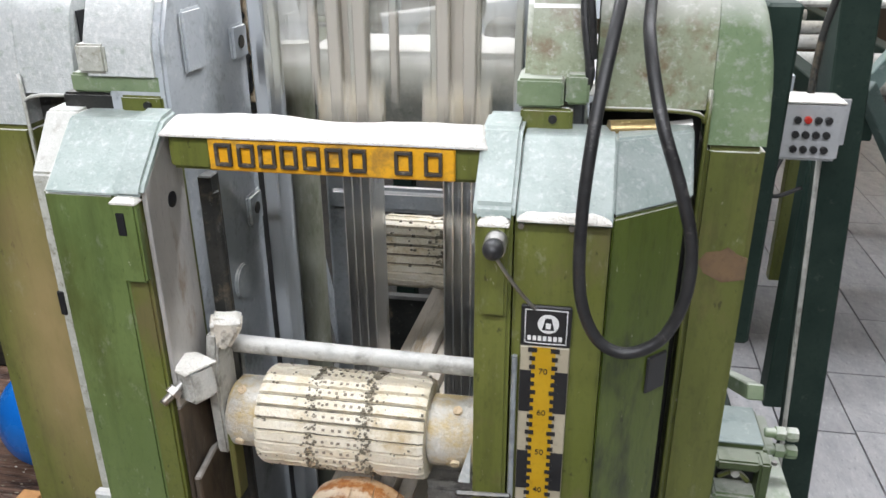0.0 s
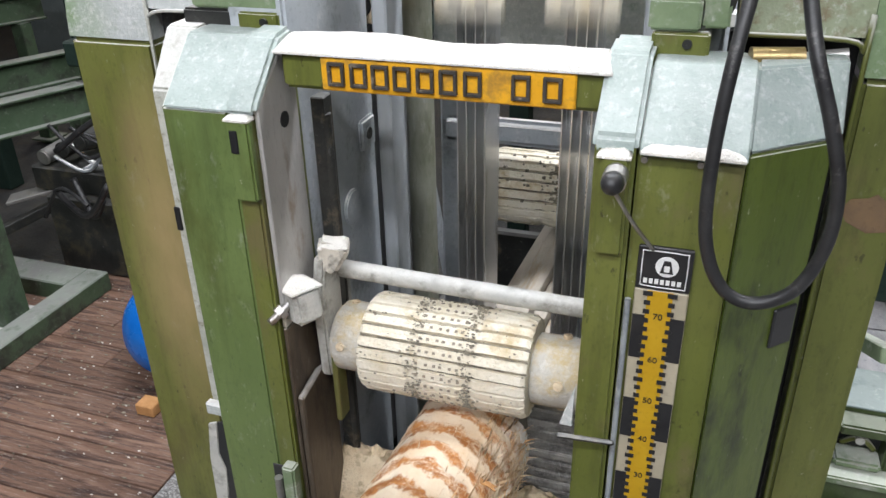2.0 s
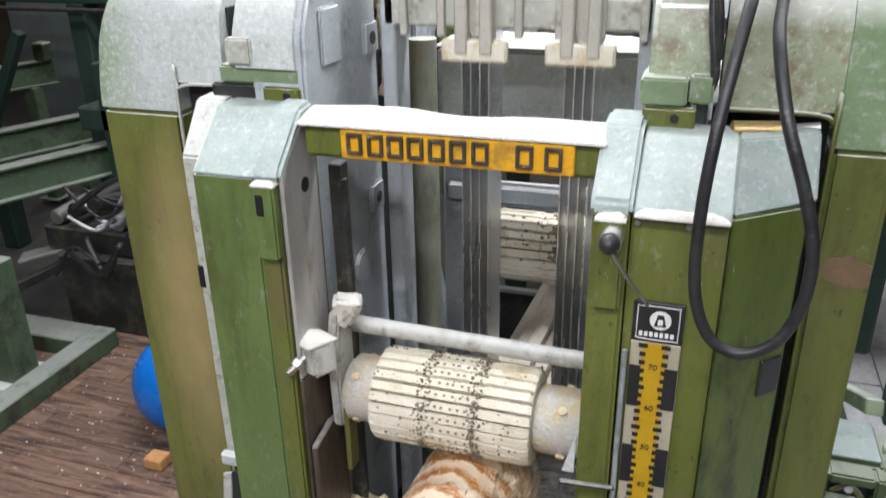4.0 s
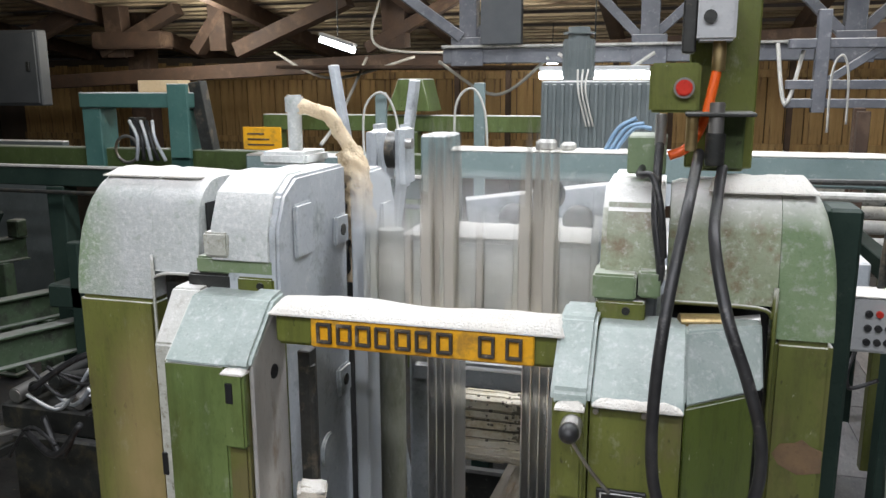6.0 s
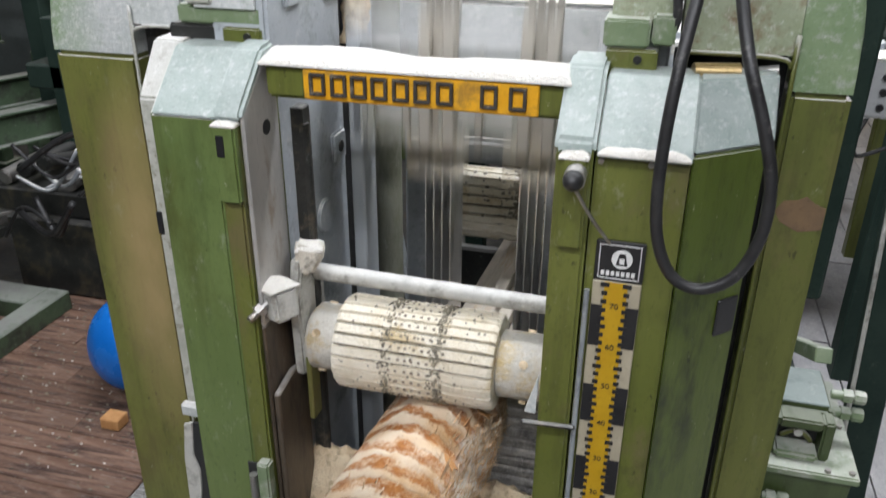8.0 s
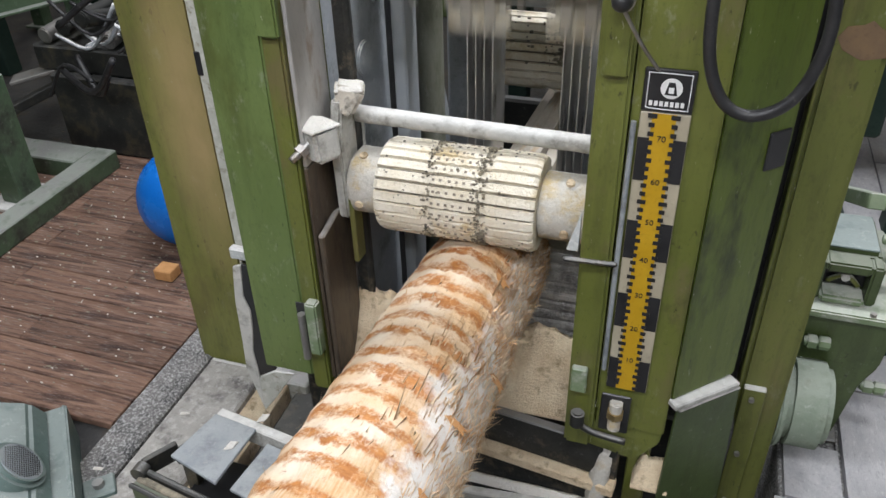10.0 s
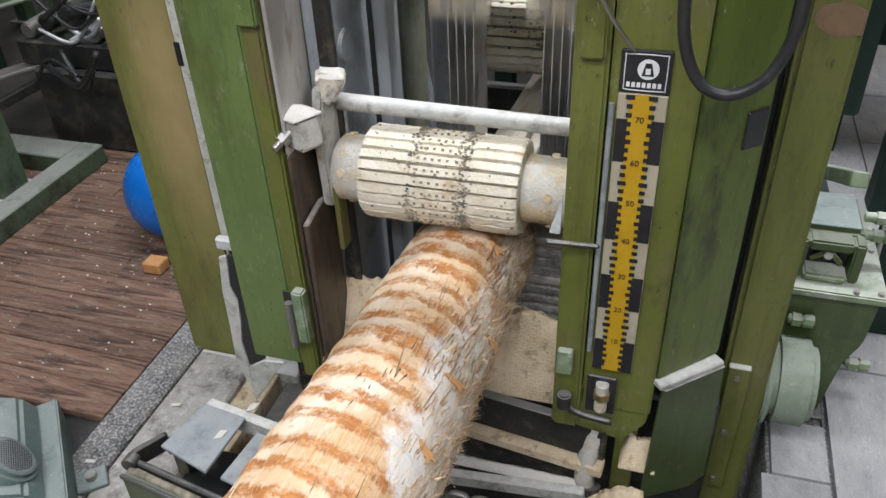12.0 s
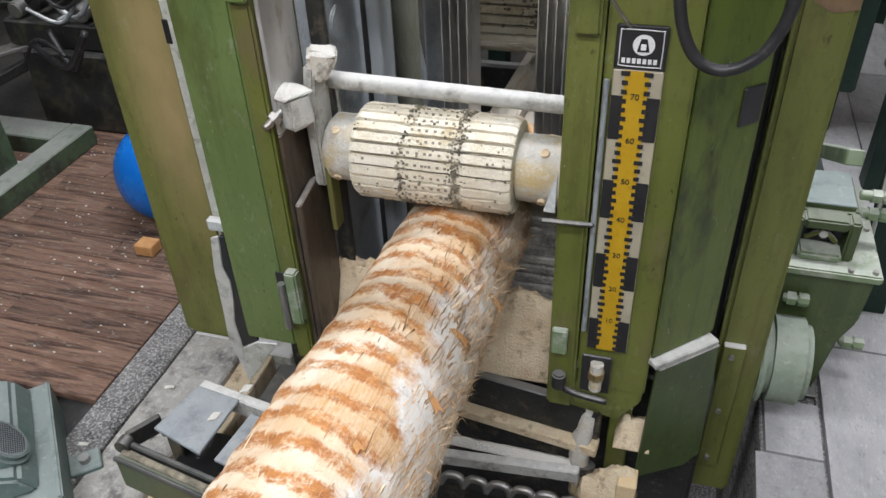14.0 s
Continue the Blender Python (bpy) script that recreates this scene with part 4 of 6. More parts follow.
    ledge = part("dusty_ledge", bm_beam((0.085, 1.80, 0.462), (0.236, 1.94, 0.456), 0.045, 0.02), GREYDUST, gate, "dust-covered ledge")
    # Black plate lies on the flank and paints the dark of a cut-out.
    notch = part("notch", bm_box(-0.03, 0.03, -0.004, 0.004, 1.09, 1.18, 0.003), INKSHADE, gate, "rectangular cut-out shown as a black plate")
    notch.matrix_basis = pose(0.205, 1.9165, 0, 0, 0, 44.8)
    # Black sheet that paints the shade in the gap below the ledge.
    part("dark_lining", bm_box(0.06, 0.20, 1.99, 2.02, 0.05, 0.48, 0.003), INKSHADE, gate, "black sheet painting the shade under the ledge")
    part("slope_cover", bm_prism([(1.778, 1.515), (1.785, 1.545), (1.915, 1.66), (2.03, 1.665), (2.03, 1.64), (1.93, 1.638), (1.80, 1.52)], "x", -0.176, -0.096, 0.008, 2), CAP, gate, "dust-whitened rounded cap")
    part("slope_cover", bm_prism([(1.785, 1.512), (1.792, 1.535), (1.922, 1.642), (2.03, 1.642), (2.03, 1.63), (1.93, 1.628), (1.81, 1.518)], "x", -0.094, 0.084, 0.003), CAP, gate, "dust-whitened sloping cap")
    part("dust_edge", bm_mound(-0.092, 0.082, 1.778, 1.81, 1.522, 0.016, 30, 6, 5.0), DUST, gate, "rim of white dust")
    for x in (-0.085, 0.01):
        part("screw", bm_cyl((x, 1.792, 1.503), (x, 1.80, 1.503), 0.006, n=10), STEEL, gate)
    # knob with lever
    kp = part("lever_plate", bm_box(-0.160, -0.106, 1.768, 1.79, 1.318, 1.515, 0.006, 2), GREEN, gate)
    part("dust_edge", bm_mound(-0.165, -0.105, 1.765, 1.80, 1.513, 0.018, 12, 6, 8.0), DUST, kp)
    part("knob", bm_ball((-0.128, 1.712, 1.487), 0.02, 16, (1, 1.2, 1)), BLACK, kp, "black ball knob")
    part("knob_stem", bm_cyl((-0.128, 1.725, 1.482), (-0.128, 1.77, 1.482), 0.022, n=16, bevel=0.003), STEEL, kp)
    part("lever_rod", bm_tube([(-0.128, 1.72, 1.475), (-0.092, 1.745, 1.405), (-0.052, 1.775, 1.34)], 0.004, 8, 4), STEEL, kp)
    # emblem plate: black enamel, white rounded frame, round mark and a bar
    em = part("emblem_plate", bm_box(-0.078, 0.021, 1.79, 1.80, 1.248, 1.338, 0.002), INKSHADE, gate, "black enamel plate with white round mark")
    z0, z1, x0, x1 = 1.256, 1.330, -0.069, 0.012
    part("frame_line", bm_tube([(x0, 1.789, z0 + 0.006), (x0, 1.789, z1 - 0.006), (x0 + 0.006, 1.789, z1), (x1 - 0.006, 1.789, z1), (x1, 1.789, z1 - 0.006), (x1, 1.789, z0 + 0.006), (x1 - 0.006, 1.789, z0), (x0 + 0.006, 1.789, z0), (x0, 1.789, z0 + 0.006)], 0.0012, 6, 3), WHITE, em)
    part("round_mark", bm_cyl((-0.024, 1.7885, 1.300), (-0.024, 1.7915, 1.300), 0.021, n=28), WHITE, em)
    part("inner_mark", bm_prism([(-0.036, 1.287), (-0.012, 1.287), (-0.018, 1.313), (-0.030, 1.313)], "y", 1.787, 1.789, 0), INKSHADE, em)
    part("inner_mark_bar", bm_box(-0.029, -0.019, 1.7858, 1.7875, 1.291, 1.303, 0), WHITE, em)
    for k in range(7):
        x = -0.064 + k * 0.0102
        part("bar_mark", bm_box(x, x + 0.007, 1.7885, 1.791, 1.262, 1.272, 0), WHITE, em)
    # ruler
    ruler = part("ruler", bm_box(-0.078, 0.021, 1.791, 1.80, 0.49, 1.246, 0.002), CREAM, gate, "yellow black and white enamel centimetre ruler")
    part("scale_strip", bm_box(-0.0535, -0.0065, 1.7895, 1.793, 0.491, 1.245, 0), RULE, ruler, "yellow scale strip")
    for k in range(4):
        for xa, xb in ((-0.077, -0.054), (-0.006, 0.02)):
            part("black_field", bm_box(xa, xb, 1.7892, 1.793, 0.491 + k * 0.2, 0.59 + k * 0.2, 0), INKSHADE, ruler)
    tick = bm_box(-0.006, 0.006, -0.0012, 0.0012, -0.0045, 0.0045, 0)
    tick_ob = part("tick", tick, INKSHADE, ruler)
    tick_ob.location = (-0.0535, 1.7885, 0.51)
    for k in range(38):
        z = 0.50 + k * 0.02
        for x in (-0.0525, -0.0075):
            if not (k == 0 and x < -0.05):
                linked("tick", tick_ob.data, ruler, (x, 1.7885, z), (0, 0, 0), (1.5 if k % 5 == 2 else 1, 1, 1))
    for v in range(10, 80, 10):
        lettering(str(v), 0.019, 0.0006, pose(-0.03, 1.7885, 0.49 + v / 100, 90), INKSHADE, ruler, "number")
    part("gauge_tube", bm_cyl((-0.088, 1.785, 0.55), (-0.088, 1.785, 1.225), 0.006, n=12), GALV, gate, "grey-white gauge tube")
    ptr = part("pointer_bar", bm_beam((-0.205, 1.755, 0.885), (-0.085, 1.77, 0.88), 0.012, 0.012), DARKSTEEL, gate, "dark steel pointer at forty")
    part("pointer_flag", bm_prism([(-0.205, 0.885), (-0.178, 0.885), (-0.176, 0.99)], "y", 1.79, 1.80, 0.001), PALE, ptr)
    # valve fittings at the foot of the right post
    vf = part("grease_fitting", bm_cyl((-0.045, 1.775, 0.36), (-0.045, 1.775, 0.455), 0.017, n=14, bevel=0.003), HUBDUST, gate, "dusty grease fitting")
    part("fitting_collar", bm_cyl((-0.045, 1.775, 0.405), (-0.045, 1.775, 0.425), 0.023, n=6), BRASS, vf)
    # Black sheet behind the fitting, painting the shade of its recess.
    part("fitting_recess", bm_box(-0.085, -0.01, 1.782, 1.79, 0.34, 0.47, 0.003), INKSHADE, vf, "black sheet painting the shade of a recess")
    hd = part("crank_handle", bm_tube([(-0.135, 1.745, 0.40), (-0.13, 1.75, 0.375), (-0.09, 1.75, 0.355), (-0.01, 1.75, 0.345)], 0.009, 10, 4), DARKSTEEL, gate)
    part("crank_knob", bm_cyl((-0.137, 1.745, 0.375), (-0.137, 1.745, 0.425), 0.018, n=14, bevel=0.005), DARKSTEEL, hd)
    part("hinge", bm_box(-0.165, -0.125, 1.765, 1.785, 0.47, 0.55, 0.004), LEAFDUST, gate)
    # flap beside the right foot
    bm = bmesh.new()
    rim = [Vector(p) for p in ((0.105, 1.81, 0.432), (0.253, 1.94, 0.436), (0.264, 1.925, 0.02), (0.225, 1.89, -0.005), (0.092, 1.782, 0.03))]
    back = Vector((-0.004, 0.007, 0.0))
    rings = [[bm.verts.new(p + back * k) for p in rim] for k in (0, 1)]
    bm.faces.new(rings[0]), bm.faces.new(rings[1][::-1])
    for k in range(5):
        bm.faces.new((rings[0][k], rings[0][(k + 1) % 5], rings[1][(k + 1) % 5], rings[1][k]))
    bmesh.ops.recalc_face_normals(bm, faces=bm.faces[:])
    flap = part("flap", bm, DARKGREEN, gate, "dark green hinged sheet flap")
    part("flap_rim", bm_beam((0.107, 1.807, 0.436), (0.252, 1.936, 0.44), 0.012, 0.006), GREYDUST, flap)
    part("flap_strip", bm_box(0.28, 0.34, 2.04, 2.062, -0.16, 0.345, 0.003), COVER, gate, "bolted brown-green strip")
    for z in (0.31, 0.09, -0.12):
        part("screw", bm_cyl((0.305, 2.03, z), (0.305, 2.045, z), 0.008, n=10), STEEL, gate)
    # crossbar with its name plate
    bar = part("crossbar", bm_box(-0.835, -0.165, 1.885, 1.985, 1.55, 1.632, 0.008, 2), GREEN, gate, "green crossbar under a ridge of sawdust")
    part("dust_ridge", bm_mound(-0.845, -0.16, 1.872, 1.998, 1.628, 0.036, 120, 16, 1.0, 0.5, 3.5), DUST, bar, "thick ridge of white sawdust")
    np_ = part("name_plate", bm_box(-0.741, -0.224, 1.876, 1.886, 1.554, 1.622, 0.003), YELLOW, bar, "yellow name plate with dark raised marks")
    for x in (-0.706, -0.657, -0.611, -0.565, -0.517, -0.470, -0.421, -0.327, -0.267):
        w = 0.036
        bm = bmesh.new()
        h0, h1, t = 1.566, 1.614, 0.007
        bm_box(x - w / 2, x - w / 2 + t, 1.868, 1.878, h0, h1, 0.001, 1, bm)
        bm_box(x - w / 2 + t, x + w / 2, 1.868, 1.878, h1 - t, h1, 0.001, 1, bm)
        bm_box(x - w / 2 + t, x + w / 2, 1.868, 1.878, h0, h0 + t, 0.001, 1, bm)
        bm_box(x + w / 2 - t, x + w / 2, 1.868, 1.878, h0 + t, h1 - t, 0.001, 1, bm)
        part("raised_mark", bm, LETTER, np_)
    # roller arm, bearing blocks, guard rod
    part("guard_rod", bm_cyl((-0.80, 2.0, 1.063), (-0.175, 2.0, 1.052), 0.0225, n=18, bevel=0.004), GREYDUST, gate, "dust-coated steel guard rod")
    part("roller_arm", bm_prism([(1.90, 0.80), (1.89, 1.02), (1.92, 1.13), (2.05, 1.13), (2.05, 0.80)], "x", -0.83, -0.80, 0.006, 2), GREYDUST, gate, "dust-coated roller arm")
    blk = part("bearing_block", bm_box(-0.045, 0.045, -0.035, 0.035, -0.045, 0.04, 0.01, 2), GREYDUST, gate, "sawdust-covered bearing block")
    blk.matrix_basis = pose(-0.828, 1.835, 1.06, 0, -8, -32)
    part("dust_cap", bm_mound(-0.046, 0.046, -0.041, 0.041, 0.04, 0.022, 12, 10, 4.0), DUST, blk)
    part("clamp_bolt", bm_tube([(-0.835, 1.815, 1.07), (-0.853, 1.785, 1.052), (-0.868, 1.76, 1.037)], 0.010, 10, 3), STEEL, gate, "threaded steel bolt end")
    part("bolt_nut", bm_cyl((-0.848, 1.793, 1.058), (-0.856, 1.780, 1.049), 0.018, n=6), STEEL, gate)
    wedge = part("wedge", bm_prism([(-0.025, -0.02), (0.012, -0.028), (0.052, 0.035), (0.042, 0.047), (-0.025, 0.062)], "y", -0.03, 0.03, 0.01, 2), WEDGEDUST, gate, "sawdust-covered wedge")
    wedge.matrix_basis = pose(-0.80, 1.95, 1.11, 0, 0, 20)
    part("dust_cap", bm_mound(-0.025, 0.045, -0.029, 0.029, 0.045, 0.02, 14, 10, 4.4), DUST, wedge)
    part("lift_rod", bm_cyl((-0.805, 2.0, 0.3), (-0.805, 2.0, 1.46), 0.014, n=12), DARKSTEEL, gate, "dark greasy lift rod")
    part("lift_rail", bm_box(-0.832, -0.80, 1.985, 2.03, 0.1, 1.5, 0.003), DARKSTEEL, gate, "dark lift rail")
    part("foot_rail", bm_prism([(1.80, 0.2), (1.80, 0.80), (1.90, 0.82), (1.97, 0.80), (1.97, 0.2)], "x", -0.848, -0.83, 0.004), WEARBROWN, gate, "dark worn slide rail")
    part("arm_leg", bm_box(-0.80, -0.785, 1.90, 1.95, 0.66, 0.92, 0.003), COVER, gate)
    return gate


def build_roller(gate):
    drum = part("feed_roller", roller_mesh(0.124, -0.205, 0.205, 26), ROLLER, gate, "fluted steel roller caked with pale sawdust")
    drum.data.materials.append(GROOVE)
    bm = bm_cyl((-0.295, 0, 0), (-0.2, 0, 0), 0.088, n=28, bevel=0.012)
    part("hub", bm, HUBDUST, drum, "dust-coated roller hub")
    part("hub", bm_cyl((0.2, 0, 0), (0.33, 0, 0), 0.085, n=28, bevel=0.01), HUBDUST, drum, "dust-coated roller hub")
    for sx in (-0.26, 0.275):
        for k in range(4):
            w = math.pi / 2 * k + 0.4
            part("hub_bolt", bm_cyl((sx, 0.08 * math.cos(w), 0.08 * math.sin(w)), (sx, 0.093 * math.cos(w), 0.093 * math.sin(w)), 0.011, n=10), TANDUST, drum)
    rng = random.Random(7)
    bm = bmesh.new()
    for k in range(1100):
        w = rng.uniform(0, 2 * math.pi)
        x = rng.gauss(rng.choice((-0.068, 0.066, 0.066)), 0.009) if k % 5 else rng.uniform(-0.2, 0.2)
        rr = 0.121 + rng.uniform(0, 0.003)
        s = rng.uniform(0.0008, 0.0032)
        bm_box(x - s, x + s, rr * math.cos(w) - s, rr * math.cos(w) + s, rr * math.sin(w) - s * 0.7, rr * math.sin(w) + s * 0.7, 0, 1, bm)
    tagged(part("grime", bm, GROOVE, drum, "dark flecks of grease and bark"), kind="stuff")
    bm = bmesh.new()
    for k in range(26):
        w = 2 * math.pi * (k + 0.35) / 26
        turn = Matrix.Rotation(w, 4, "X")
        for i in range(6):
            x = -0.050 + 0.0195 * i + rng.uniform(-0.003, 0.003)
            pit = bm_box(x - 0.0034, x + 0.0034, 0.1205, 0.1242, -0.003, 0.003, 0)
            bmesh.ops.transform(pit, matrix=turn, verts=pit.verts[:])
            merge(bm, pit)
    tagged(part("pitting", bm, PIT, drum, "rows of grey-brown pits in the ribs"), kind="stuff")
    return drum


def build_log():
    bm = bmesh.new()
    n, m = 72, 230
    rings = []
    for j in range(m + 1):
        y = -3.2 + 3.42 * j / m
        r0 = 0.158 - 0.026 * y
        ring = []
        for i in range(n):
            w = 2 * math.pi * i / n
            d = Vector((math.cos(w) * 1.6, math.sin(w) * 1.6, y * 2.5))
            r = r0 * (1 + 0.045 * noise.noise(d)) + 0.005 * noise.noise(d * 5) + 0.002 * math.sin(y * 70 + 3 * noise.noise(d))
            ring.append(bm.verts.new((r * math.cos(w), y, r * math.sin(w))))
        rings.append(ring)
    for a, b in zip(rings, rings[1:]):
        for i in range(n):
            bm.faces.new((a[i], a[(i + 1) % n], b[(i + 1) % n], b[i]))
    bm.faces.new(rings[0][::-1]), bm.faces.new(rings[-1])
    bmesh.ops.recalc_face_normals(bm, faces=bm.faces[:])
    log = single("log", bm, LOGWOOD, "freshly peeled log with rusty bark bands and torn fibres", "log")
    for k in range(5):
        x = -0.115 + k * 0.046
        part("sawn_board", bm_box(x, x + 0.041, 0.222, 1.55, -0.11 + 0.01 * (k % 2), 0.125 - 0.03 * abs(k - 2), 0.002), SAWN, log, "freshly sawn dusty board")
    rng = random.Random(23)
    for k in range(6):
        y, w = -1.15 + 0.22 * k + rng.uniform(-0.03, 0.03), rng.uniform(0.1, 1.2)
        r = 0.160 - 0.026 * y
        flake = part("bark_flake", bm_prism([(-0.030, -0.004), (-0.012, -0.009), (0.006, -0.006), (0.026, -0.010), (0.019, 0.0), (0.028, 0.006), (0.004, 0.008), (-0.022, 0.005)], "z", 0, 0.003, 0), BARK, log, "torn brown bark flake")
        flake.matrix_basis = pose(r * math.cos(w), y, r * math.sin(w), 0, 90 - math.degrees(w) - rng.uniform(8, 25), rng.uniform(-40, 40))
    rng = random.Random(11)
    bm = bmesh.new()
    for k in range(4600):
        y = rng.uniform(-1.5, 0.2)
        w = rng.gauss(0.32, 0.45) if rng.random() < 0.97 else rng.uniform(0, math.pi)
        r = 0.157 - 0.026 * y
        p = Vector((r * math.cos(w), y, r * math.sin(w)))
        out = Vector((math.cos(w), 0, math.sin(w)))
        along = Vector((rng.uniform(-0.12, 0.12), rng.choice((-1, 1)), rng.uniform(-0.65, 0.35)))
        ln = rng.uniform(0.012, 0.045) if k % 8 else rng.uniform(0.045, 0.10)
        tip = p + along.normalized() * ln + out * rng.uniform(0.001, 0.011 if k % 5 else 0.028)
        s = out.cross(along).normalized() * rng.uniform(0.0008, 0.003)
        a, b, c = bm.verts.new(p - s), bm.verts.new(p + s), bm.verts.new(tip)
        d = bm.verts.new(p + out * 0.002 + along * 0.004)
        bm.faces.new((a, b, c)), bm.faces.new((a, d, c)), bm.faces.new((b, d, c))
    tagged(part("bark_fringe", bm, SHRED, log, "torn pale bark fibres"), kind="stuff")
    return log


# ---- what stands at the saw ----
def build_hydraulics():
    h = thing("valve_unit", "green hydraulic valve unit with black and orange hoses", "hydraulic valve", "", (-0.01, 0, 0.02))
    part("back_plate", bm_box(0.075, 0.225, 2.24, 2.27, 1.93, 2.75, 0.004), GREEN, h)
    part("valve_block", bm_box(-0.01, 0.10, 2.17, 2.27, 2.06, 2.17, 0.006, 2), GREEN, h)
    part("push_button", bm_cyl((0.065, 2.15, 2.115), (0.065, 2.175, 2.115), 0.018, n=20, bevel=0.003), RED, h, "round red button")
    part("button_ring", bm_cyl((0.065, 2.155, 2.115), (0.065, 2.17, 2.115), 0.023, n=20), STEEL, h)
    part("plug_box", bm_box(0.085, 0.165, 2.13, 2.24, 2.215, 2.31, 0.006, 2), GREYBOX, h, "grey solenoid plug")
    part("plug_screw", bm_cyl((0.11, 2.12, 2.265), (0.11, 2.135, 2.265), 0.014, n=14), DARKSTEEL, h)
    part("plug_box", bm_box(0.055, 0.085, 2.16, 2.24, 2.19, 2.33, 0.004), DARKSTEEL, h)
    part("bracket_plate", bm_box(0.07, 0.215, 2.08, 2.27, 2.055, 2.063, 0.002), DARKSTEEL, h)
    part("base_block", bm_box(-0.05, 0.035, 2.12, 2.27, 1.925, 2.01, 0.004), LEAFDUST, h)
    part("dark_block", bm_box(0.12, 0.20, 2.17, 2.24, 1.935, 2.055, 0.004), DARKGREEN, h)
    for x, z0, z1, r, m in ((0.02, 1.99, 2.06, 0.012, STEEL), (0.085, 1.98, 2.06, 0.013, BRASS), (0.135, 1.97, 2.085, 0.016, STEEL), (0.135, 1.95, 2.02, 0.021, DARKSTEEL), (0.135, 2.15, 2.215, 0.015, BRASS)):
        part("fitting", bm_cyl((x, 2.10 if z1 < 2.1 else 2.17, z0), (x, 2.10 if z1 < 2.1 else 2.17, z1), r, n=12, bevel=0.002), m, h)
    part("orange_hose", bm_tube([(0.135, 2.17, 2.17), (0.125, 2.165, 2.11), (0.11, 2.16, 2.04), (0.08, 2.15, 1.985), (0.04, 2.15, 1.965)], 0.011, 10, 6), ORANGE, h, "orange hydraulic hose")
    loop = part("black_hose", bm_tube([(0.085, 2.10, 2.0), (0.075, 2.0, 1.96), (0.06, 1.86, 1.90), (0.03, 1.75, 1.72), (0.018, 1.72, 1.55), (0.025, 1.715, 1.41), (0.06, 1.71, 1.325), (0.115, 1.71, 1.30), (0.175, 1.71, 1.335), (0.208, 1.715, 1.42),
                                (0.208, 1.72, 1.52), (0.18, 1.73, 1.62), (0.14, 1.76, 1.73), (0.115, 1.86, 1.85), (0.125, 2.02, 1.91), (0.135, 2.10, 1.97)], 0.0115, 12, 8), BLACK, h, "hanging loop of black hydraulic hose")
    loop.location = (0.018, 0, -0.024)
    part("black_hose", bm_tube([(0.02, 2.10, 2.0), (0.018, 2.05, 1.92), (0.02, 2.02, 1.84), (0.035, 2.0, 1.74), (0.03, 2.01, 1.70)], 0.010, 10, 6), BLACK, h)
    part("black_hose", bm_tube([(-0.01, 2.16, 1.945), (-0.02, 2.06, 1.93), (0.01, 2.02, 1.93), (0.03, 2.0, 1.86), (0.04, 2.0, 1.76)], 0.008, 8, 6), BLACK, h)
    part("mast", bm_box(0.10, 0.21, 2.27, 2.33, 1.92, 3.6, 0.005), GREEN, h)


def build_control_box():
    c = thing("control_box", "grey push-button box on a dark green post", "control panel", "", (-0.04, 0, 0.03))
    part("post", bm_beam((0.86, 2.775, -0.06), (0.725, 2.775, 2.4), 0.095, 0.10), TEAL, c, "dark green steel post")
    part("post_edge", bm_beam((0.805, 2.73, -0.06), (0.722, 2.73, 1.45), 0.02, 0.012), GREYDUST, c)
    part("bracket", bm_box(0.60, 0.78, 2.718, 2.724, 1.40, 1.53, 0.001), GREYBOX, c)
    box = part("housing", bm_box(0.575, 0.735, 2.60, 2.72, 1.385, 1.545, 0.008, 2), GREYBOX, c)
    part("top_dust", bm_mound(0.575, 0.735, 2.60, 2.72, 1.545, 0.01, 14, 8, 6.0), DUST, box)
    for r in range(3):
        for k in range(4):
            m = RED if (r, k) == (2, 1) else BLACK
            part("button", bm_cyl((0.618 + k * 0.026, 2.588, 1.418 + r * 0.04), (0.618 + k * 0.026, 2.603, 1.418 + r * 0.04), 0.0095, n=14, bevel=0.002), m, box)
    part("conduit", bm_tube([(0.66, 2.68, 1.54), (0.67, 2.7, 1.7), (0.70, 2.7, 1.9), (0.70, 2.72, 2.3)], 0.010, 10, 6), DARKSTEEL, c)
    part("cable", bm_tube([(0.60, 2.62, 1.385), (0.58, 2.60, 1.33), (0.59, 2.6, 1.28), (0.66, 2.6, 1.31)], 0.006, 8, 6), BLACK, c)


